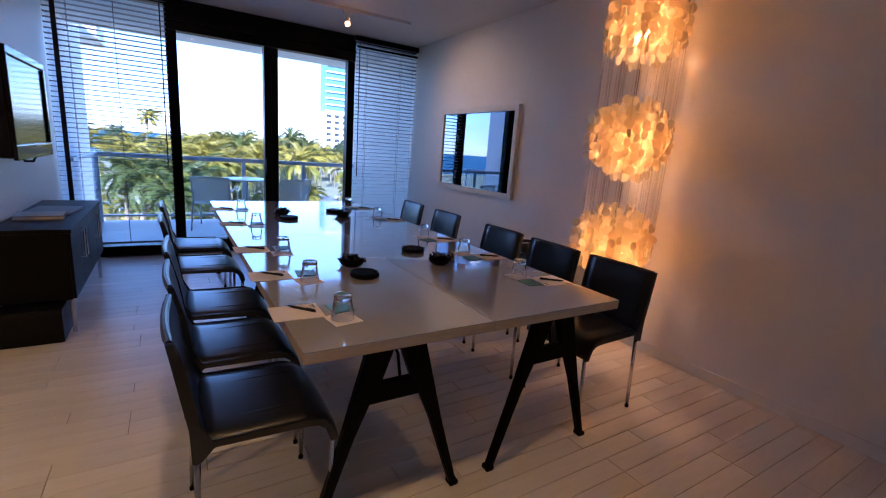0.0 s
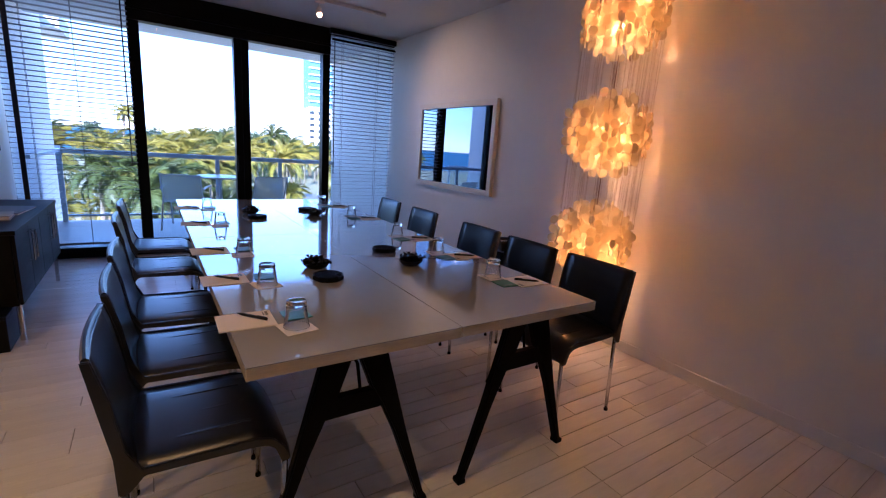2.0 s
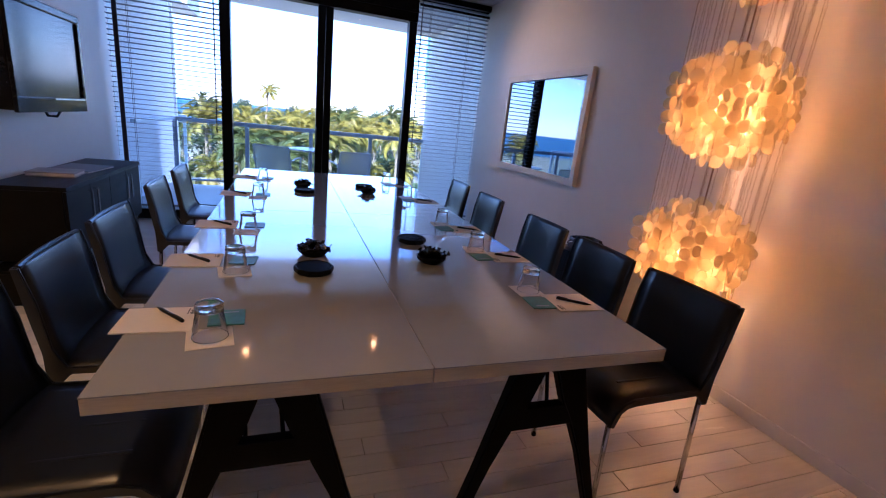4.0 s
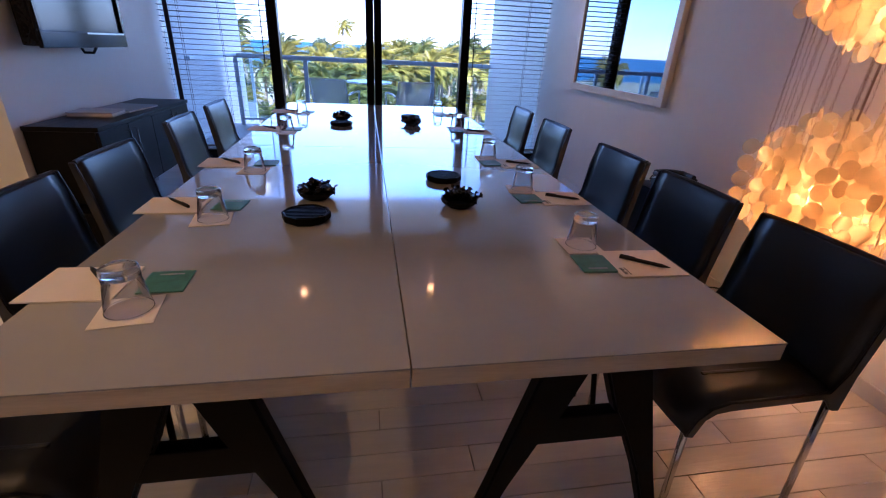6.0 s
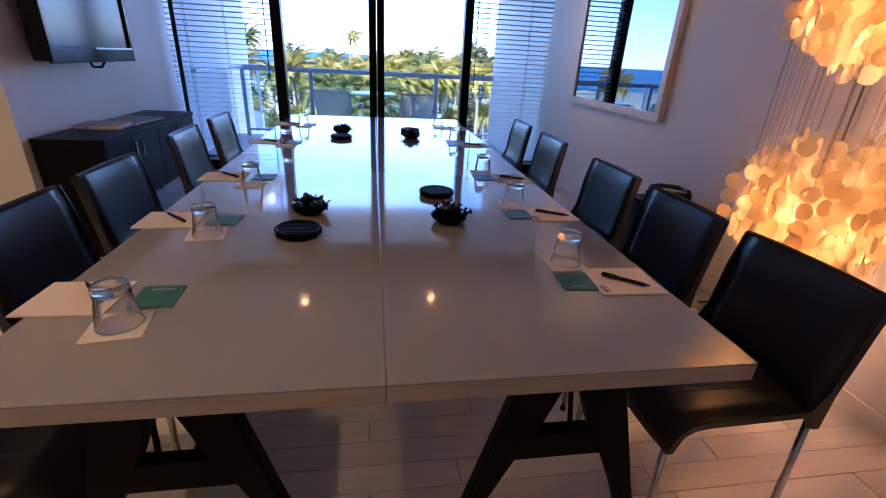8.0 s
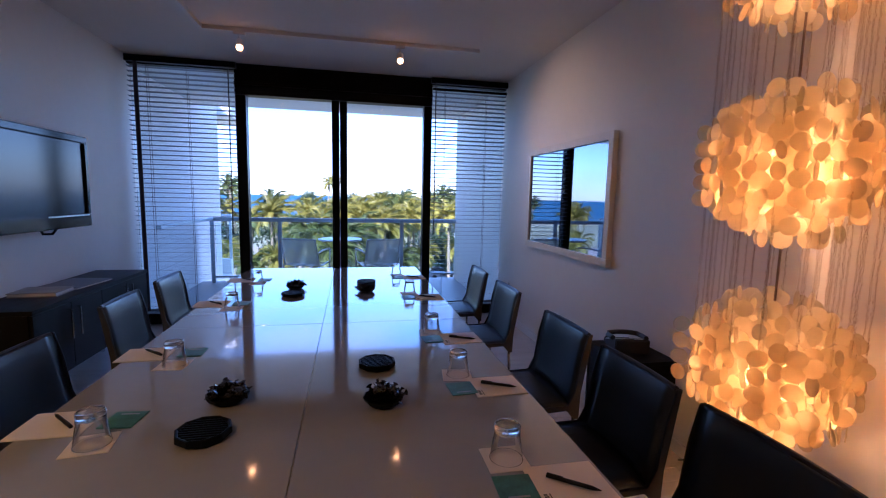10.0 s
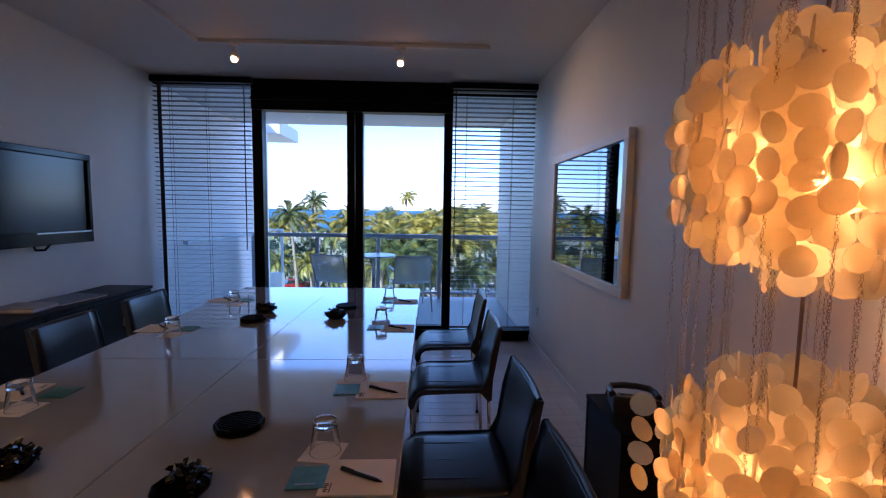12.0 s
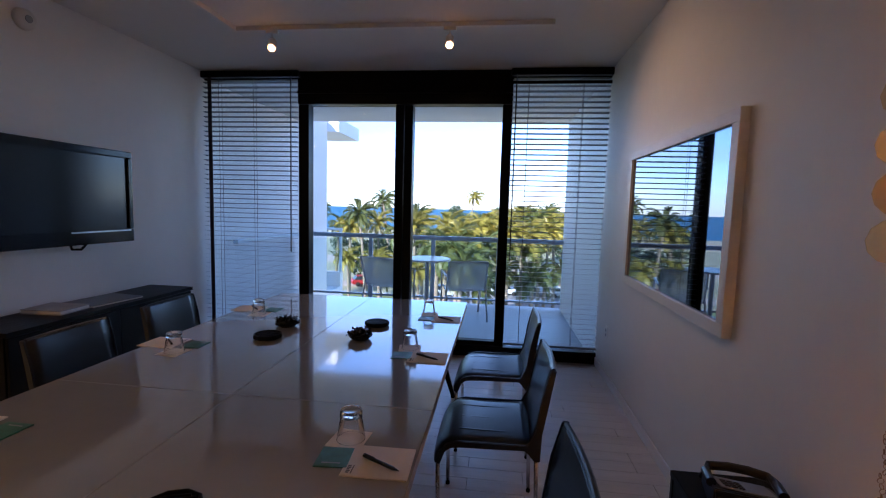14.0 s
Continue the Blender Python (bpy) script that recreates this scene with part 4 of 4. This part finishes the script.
def patio_chair():
    """Faces +y."""
    c = tagged(empty("patio_chair"), "grey mesh sling patio chair with an aluminium frame", "chair", group="chairs on the balcony")
    prof = [(-0.33, 0.80), (-0.30, 0.70), (-0.25, 0.56), (-0.20, 0.44), (-0.15, 0.40), (0.0, 0.395), (0.20, 0.41), (0.24, 0.40)]
    part("sling", sheet(bmesh.new(), prof, 0.235, 0.006, 6, 0.012), M_MESH, c, "grey woven mesh")
    for s in (-1, 1):
        part("side_frame", tube(bmesh.new(), [(s * 0.25, y, z) for y, z in prof], 0.012), M_ALU, c)
        part("arm", tube(bmesh.new(), [(s * 0.27, -0.25, 0.60), (s * 0.28, -0.1, 0.625), (s * 0.28, 0.2, 0.62), (s * 0.27, 0.26, 0.60)], 0.014), M_ALU, c)
        part("leg", tube(bmesh.new(), [(s * 0.27, 0.25, 0.60), (s * 0.27, 0.22, 0.30), (s * 0.27, 0.27, 0.012)], 0.012), M_ALU, c)
        part("leg", tube(bmesh.new(), [(s * 0.26, -0.2, 0.46), (s * 0.27, -0.32, 0.012)], 0.012), M_ALU, c)
    part("crossbar", tube(bmesh.new(), [(-0.25, -0.33, 0.80), (0.25, -0.33, 0.80)], 0.012), M_ALU, c)
    return c


pc = patio_chair()
pc.matrix_basis = pose(0.54, 6.25, -0.018, 0, 0, 14)
copy_thing(pc, pose(-0.50, 6.30, -0.018, 0, 0, -16))
tb = tagged(empty("patio_table", pose(-0.02, 6.62, -0.018)), "round white patio table on a metal pedestal", "table")
part("top", lathe(bmesh.new(), [(0.0, 0.725), (0.335, 0.725), (0.34, 0.735), (0.335, 0.75), (0.0, 0.75)], 32), M_TABLEW, tb)
part("pedestal", rod(bmesh.new(), (0, 0, 0.02), (0, 0, 0.724), 0.03, seg=14), M_ALU, tb)
part("foot", lathe(bmesh.new(), [(0.0, 0.0), (0.2, 0.0), (0.2, 0.012), (0.0, 0.022)], 24), M_ALU, tb)

# ---- grounds, sea, palms ----
GZ = -10.0
bm = bmesh.new()
bmesh.ops.create_grid(bm, x_segments=1, y_segments=1, size=4500, matrix=Matrix.Translation((0, 0, GZ)))
structure("ground", bm, M_SAND, "sandy ground with dry grass below the building", "ground")


def patch(name, pts, dz, material, label, category):
    b = bmesh.new()
    prism(b, pts, "z", GZ - 0.3, GZ + dz)
    return structure(name, b, material, label, category)


patch("water", [(-4400, 215), (4400, 215), (4400, 4400), (-4400, 4400)], 0.05, M_SEA, "calm blue sea reaching to the horizon", "sea")
patch("road", [(-8, 44), (70, 40), (80, 62), (30, 70), (-6, 66)], 0.04, M_ROAD, "pale asphalt parking area beside the palms", "road")
patch("road_far", [(2, 84), (90, 84), (90, 96), (2, 96)], 0.04, M_ROAD, "pale asphalt road beyond the lawn", "road")
patch("path", [(-70, 76), (-12, 92), (-12, 100), (-70, 96)], 0.05, M_PATH, "pinkish paved promenade", "path")
patch("path_near", [(-40, 58), (-10, 62), (-10, 66), (-40, 63)], 0.05, M_PATH, "pinkish paved footpath", "path")
patch("lawn", [(-45, 28), (-10, 30), (-10, 57), (-45, 52)], 0.06, M_GRASS, "mown green lawn under palms", "lawn")
patch("lawn_far", [(-4, 69), (60, 73), (60, 82), (-4, 80)], 0.06, M_GRASS, "green verge between two roads", "lawn")


def frond(bm, rng, az, lift, length, wind):
    """One palm leaf: an arching rib with drooping leaflets on both sides."""
    n = 11
    d = Vector((math.cos(az), math.sin(az), 0))
    p, ang = Vector((0, 0, 0)), lift
    side = Vector((-d.y, d.x, 0))
    pts = []
    for i in range(n + 1):
        pts.append(p.copy())
        step = length / n
        p = p + (d * math.cos(ang) + Vector((0, 0, math.sin(ang)))) * step + wind * step * (i / n)
        ang -= 0.06 + 0.15 * i / n
    for i in range(n):
        a, b = pts[i], pts[i + 1]
        w = 0.05 * (1 - i / n) + 0.012
        q = [bm.verts.new(a - side * w), bm.verts.new(a + side * w), bm.verts.new(b + side * w * 0.8), bm.verts.new(b - side * w * 0.8)]
        bm.faces.new(q)
        if i == 0:
            continue
        ll = length * 0.27 * math.sin(math.pi * (0.14 + 0.74 * i / n)) + 0.12
        fwd = (b - a).normalized()
        for s in (-1, 1):
            for u in (0.1, 0.43, 0.76):
                o = a.lerp(b, u)
                tip = o + (side * s * 0.58 + fwd * 0.85 + Vector((0, 0, 0.16 - rng.random() * 0.55)) + wind * 0.9) * ll * rng.uniform(0.85, 1.15)
                mid = o.lerp(tip, 0.5) + Vector((0, 0, 0.08 * ll))
                w = 0.05
                v = [bm.verts.new(o - fwd * w * 0.6), bm.verts.new(o + fwd * w * 0.6), bm.verts.new(mid + fwd * w), bm.verts.new(tip), bm.verts.new(mid - fwd * w)]
                bm.faces.new((v[0], v[1], v[2], v[3], v[4]))


def palm(height, crown, seed, material):
    r = random.Random(seed)
    t = tagged(empty("palm_tree"), "coconut palm with windblown yellow-green fronds", "palm tree", group="palms below the balcony")
    lean = Vector((r.uniform(-0.12, 0.06), r.uniform(-0.06, 0.06), 0)) * height
    tr = bmesh.new()
    pts = [Vector((lean.x * (k / 8) ** 2, lean.y * (k / 8) ** 2, height * k / 8)) for k in range(9)]
    for k in range(8):
        rod(tr, pts[k], pts[k + 1], 0.22 - 0.014 * k, 0.22 - 0.014 * (k + 1), 9)
    part("trunk", tr, M_TRUNK, t)
    cr = bmesh.new()
    wind = Vector((0.24, 0.05, 0.0))
    n = 28
    for i in range(n):
        lift = 1.40 - 1.95 * (i / n) + r.uniform(-0.15, 0.15)
        frond(cr, r, i * 2.399 + r.uniform(-0.25, 0.25), lift, crown * r.uniform(0.8, 1.1), wind)
    for v in cr.verts:
        v.co += pts[-1]
    part("crown", cr, material, t)
    return t


rng = random.Random(11)
kinds = []
for k, (h, c, m_) in enumerate(((4.6, 2.2, M_PALM2), (6.2, 2.3, M_PALM), (8.2, 2.3, M_PALM2), (8.9, 2.4, M_PALM), (9.6, 2.2, M_PALM), (10.4, 2.1, M_PALM2), (12.4, 1.9, M_PALM))):
    kinds.append([palm(h, c, 50 + k, m_), h + 0.80 * c, False])


def put_palm(x, y, rz, top, pick=None):
    """Stands the palm of the nearest size so that its crown reaches the given height over the ground."""
    near = sorted(kinds, key=lambda q: abs(q[1] - top))[:2]
    kind = near[0] if pick is None else near[pick]
    m = pose(x, y, GZ, 0, 0, rz) @ Matrix.Scale(top / kind[1], 4)
    if kind[2]:
        copy_thing(kind[0], m)
    else:
        kind[0].matrix_basis = m
        kind[2] = True


# the clump before the balcony, the palms over the parking area, one tall windblown palm
CLUMP = ((-13.4, 48, 12.2), (-17.4, 75, 14.2), (-15.1, 60, 11), (-17.6, 55, 10.3), (-8.1, 55, 11.8), (-7.3, 45, 11.2), (-3.8, 42, 11.3), (-2.1, 34, 10.8), (-1, 44, 11.4), (0.4, 40, 11), (-3.8, 36, 10.2), (4, 70, 12.3), (5, 60, 11.8), (8.2, 75, 12.1), (11.2, 80, 12.7), (4.9, 48, 10.4), (3.1, 42, 10), (7.5, 50, 10.2), (-10.5, 50, 10.3), (1.3, 60, 11.4))
CAR_PARK = ((1.5, 40, 11.1), (3.8, 60, 12), (3.3, 40, 10.5), (5.8, 50, 11.5), (5.9, 45, 11.2), (15.8, 70, 13.3), (13.9, 55, 11.9), (10.4, 45, 11.2), (16.2, 60, 11), (15.7, 45, 10.2), (9.6, 60, 11.7))
for n, (x, y, top) in enumerate(CLUMP + CAR_PARK):
    put_palm(x, y, rng.uniform(-40, 40), top, n % 2)
put_palm(-4.6, 92, 0, 15.4)
put_palm(-36.6, 95, 10, 12.1)
for x, y, top in ((-3.0, 33, 10.1), (-0.3, 33, 10.0), (-1.6, 30, 9.4), (-3.0, 38, 7.6), (-0.6, 37, 7.0), (1.9, 44, 7.4), (4.4, 41, 6.6), (-6.0, 41, 7.6), (-11.5, 47, 7.5), (-8.6, 43, 5.8), (8.2, 47, 7.2), (12.6, 50, 7.4), (-16, 50, 7.2), (-22, 47, 8.6), (-27, 56, 10.6), (-22, 62, 10.4), (-33, 66, 11.0), (18.5, 52, 8.0), (-2.0, 50, 9.2), (2.4, 52, 9.4), (6.4, 56, 9.6)):
    put_palm(x, y, rng.uniform(-40, 40), top)
for i in range(18):
    y = rng.uniform(80, 132)
    x = rng.uniform(-0.10, 0.34) * y
    put_palm(x, y, rng.uniform(-30, 30), rng.uniform(8.4, 10.6), i % 2)


def broad_tree(height, seed):
    r = random.Random(seed)
    t = tagged(empty("shade_tree"), "dark green shade tree with a ragged crown", "tree", group="far trees along the shore")
    tr = bmesh.new()
    rod(tr, (0, 0, 0), (0.1, 0, height * 0.5), 0.28, 0.18, 8)
    cs = []
    for i in range(9):
        a = i * 2.4
        c = Vector((math.cos(a) * r.uniform(0.6, 2.6), math.sin(a) * r.uniform(0.6, 2.6), height * r.uniform(0.50, 0.92)))
        rod(tr, (0.1, 0, height * 0.45), c, 0.10, 0.03, 5)
        cs.append((c, r.uniform(0.9, 1.7)))
    part("trunk", tr, M_TRUNK, t)
    cr = bmesh.new()
    for c, q in cs:
        for j in range(95):
            v = Vector((r.gauss(0, 1), r.gauss(0, 1), r.gauss(0, 0.75)))
            v = c + v.normalized() * q * r.uniform(0.45, 1.1)
            u = Vector((r.gauss(0, 1), r.gauss(0, 1), r.gauss(0, 1))).normalized() * r.uniform(0.14, 0.32)
            w = u.cross(Vector((r.gauss(0, 1), r.gauss(0, 1), r.gauss(0, 1)))).normalized() * r.uniform(0.10, 0.22)
            cr.faces.new([cr.verts.new(v - u), cr.verts.new(v + w), cr.verts.new(v + u), cr.verts.new(v - w)])
    part("crown", cr, M_LEAF, t)
    return t


trees = [broad_tree(9.5, 1), broad_tree(11.5, 2), broad_tree(12.8, 3)]
used = [False] * 3
for i in range(150):
    if i < 140:
        y = rng.uniform(120, 175)
        x = rng.uniform(-0.10, 0.42) * y
    else:
        y = rng.uniform(58, 110)
        x = rng.uniform(-0.36, 0.34) * y
    k = rng.choice((0, 1, 1, 2)) if i < 140 else 0
    m = pose(x, y, GZ - (0 if i < 140 else 3.0), 0, 0, rng.uniform(0, 360))
    if used[k]:
        copy_thing(trees[k], m)
    else:
        trees[k].matrix_basis = m
        used[k] = True


def bush(seed):
    r = random.Random(seed)
    b = bmesh.new()
    for j in range(150):
        v = Vector((r.gauss(0, 1), r.gauss(0, 1), abs(r.gauss(0, 0.8))))
        v = Vector((v.normalized().x * 1.2, v.normalized().y * 1.2, v.normalized().z * 1.0)) * r.uniform(0.5, 1.05)
        u = Vector((r.gauss(0, 1), r.gauss(0, 1), r.gauss(0, 1))).normalized() * 0.17
        w = u.cross(Vector((r.gauss(0, 1), r.gauss(0, 1), r.gauss(0, 1)))).normalized() * 0.12
        b.faces.new([b.verts.new(v - u), b.verts.new(v + w), b.verts.new(v + u), b.verts.new(v - w)])
    return tagged(part("bush", b, M_PALM2), "low green bush beside the parking area", "bush", group="bushes round the parking area")


b0 = bush(4)
b0.matrix_basis = pose(-9, 40, GZ)
for i in range(40):
    copy_thing(b0, pose(rng.uniform(-30, 30), rng.choice((rng.uniform(34, 43), rng.uniform(67, 82))), GZ, 0, 0, rng.uniform(0, 360)))


def car(material, seed):
    c = tagged(empty("parked_car"), "parked car on the asphalt below the balcony", "car", group="parked cars")
    b = bmesh.new()
    prism(b, [(-2.1, 0.32), (2.1, 0.32), (2.15, 0.62), (2.0, 0.82), (1.1, 0.92), (-1.9, 0.95), (-2.12, 0.75)], "y", -0.86, 0.86)
    bmesh.ops.bevel(b, geom=b.edges[:], offset=0.05, segments=2, affect="EDGES")
    part("body", b, material, c)
    b = bmesh.new()
    prism(b, [(-1.8, 0.93), (1.0, 0.91), (0.35, 1.40), (-1.45, 1.42)], "y", -0.74, 0.74)
    part("windows", b, M_DARKGLASS, c, "dark glass")
    part("roof", boxed(-1.4, 0.3, -0.70, 0.70, 1.415, 1.46, 0.02), material, c)
    for x in (-1.35, 1.35):
        for y in (-0.82, 0.82):
            part("wheel", rod(bmesh.new(), (x, y - 0.09, 0.32), (x, y + 0.09, 0.32), 0.32, seg=16), M_TYRE, c)
    return c


for k, (m_, spots) in enumerate(zip(M_CARS, (((2.2, 60, 4), (9, 86, 0), (24, 58, 20)), ((6.0, 59, 3), (13, 61, -5), (20, 88, 0)), ((-5.0, 57, 8), (10.2, 60, 2), (30, 90, 180)), ((-17.5, 62, 30), (26, 61, 10))))):
    proto = car(m_, k)
    proto.matrix_basis = pose(spots[0][0], spots[0][1], GZ + 0.04, 0, 0, spots[0][2])
    for x, y, a in spots[1:]:
        copy_thing(proto, pose(x, y, GZ + 0.04, 0, 0, a))


def street_lamp(x, y):
    s = tagged(empty("street_lamp", pose(x, y, GZ)), "slim street lamp beside the parking area", "street lamp", group="street lamps")
    part("pole", rod(bmesh.new(), (0, 0, 0), (0, 0, 6.5), 0.08, 0.05, 10), M_ALU, s)
    part("head", boxed(-0.1, 0.6, -0.12, 0.12, 6.5, 6.62, 0.03), M_ALU, s)
    return s


street_lamp(14, 58)
street_lamp(-7, 70)


# ---- tower beyond the woods ----
def tower():
    t = tagged(empty("apartment_tower", pose(57, 180, GZ)), "white apartment tower with a blue glass upper part", "building")
    part("wall", boxed(-5.2, 5.0, 0, 10, 0, 24), M_STUCCO, t)
    for k in range(9):
        z = 3.0 + k * 2.35
        for x in (-3.9, -0.6, 2.7):
            w = part("window", boxed(x, x + 1.9, -0.06, -0.002, z, z + 1.2), M_DARKGLASS, t)
    part("glass_storeys", boxed(-3.6, 6.2, 0.4, 10, 24.01, 46), M_TOWERGLASS, t, "blue glazed storeys")
    for k in range(9):
        part("floor_band", boxed(-4.3, 6.5, -0.5, 0.38, 24.1 + k * 2.45, 24.55 + k * 2.45), M_STUCCO, t)
    part("roof", boxed(-3.9, 6.4, 0.1, 10.2, 46.01, 46.6), M_STUCCO, t)
    return t


tower()

# ---- floor planks ----
fl = tagged(empty("floor"), "whitewashed wooden plank floor with dark joints", "floor", kind="structure")
PW = 0.102
LENGTHS = (1.25, 0.95, 0.70)
meshes = {}
for ln in LENGTHS:
    b = boxed(0, ln - 0.003, 0, PW - 0.0026, -0.011, 0.0)
    bmesh.ops.bevel(b, geom=[e for e in b.edges if e.verts[0].co.z > -0.005 and e.verts[1].co.z > -0.005], offset=0.0012, segments=1, affect="EDGES")
    me = bpy.data.meshes.new("plank")
    b.to_mesh(me)
    b.free()
    me.materials.append(M_FLOOR)
    meshes[ln] = me
rest = bmesh.new()
rng = random.Random(21)
count = 0
y = YB
while y + PW < 4.63:
    x = XL - 0.9 if y < PY0 else XL
    near = -0.6 < y < 2.6
    while x < XR - 0.01:
        ln = rng.choice(LENGTHS)
        if near and count < 300 and x + ln <= XR - 0.002:
            o = new("plank", meshes[ln])
            o.parent = fl
            o.location = (x, y, rng.uniform(-0.0006, 0.0))
            count += 1
        else:
            box(rest, x, min(x + ln, XR) - 0.003, y, y + PW - 0.0026, -0.011, rng.uniform(-0.0006, 0.0))
        x += ln
    y += PW
y = YB
while y + PW < 4.63:
    x = XF
    end = XL - 0.9 if y < PY0 else PX0
    while x < end:
        ln = rng.choice(LENGTHS)
        box(rest, x, min(x + ln, end) - 0.003, y, y + PW - 0.0026, -0.0115, -0.0008)
        x += ln
    y += PW
M_FLOORI = mat("whitewashed_plank_rest", (0.70, 0.66, 0.61), 0.26, vary=0.10, scale=2.2, bump=0.10, bump_scale=24, stretch=(0.35, 3.5, 3.5))
part("planks", rest, M_FLOORI, fl)["kind"] = "stuff"
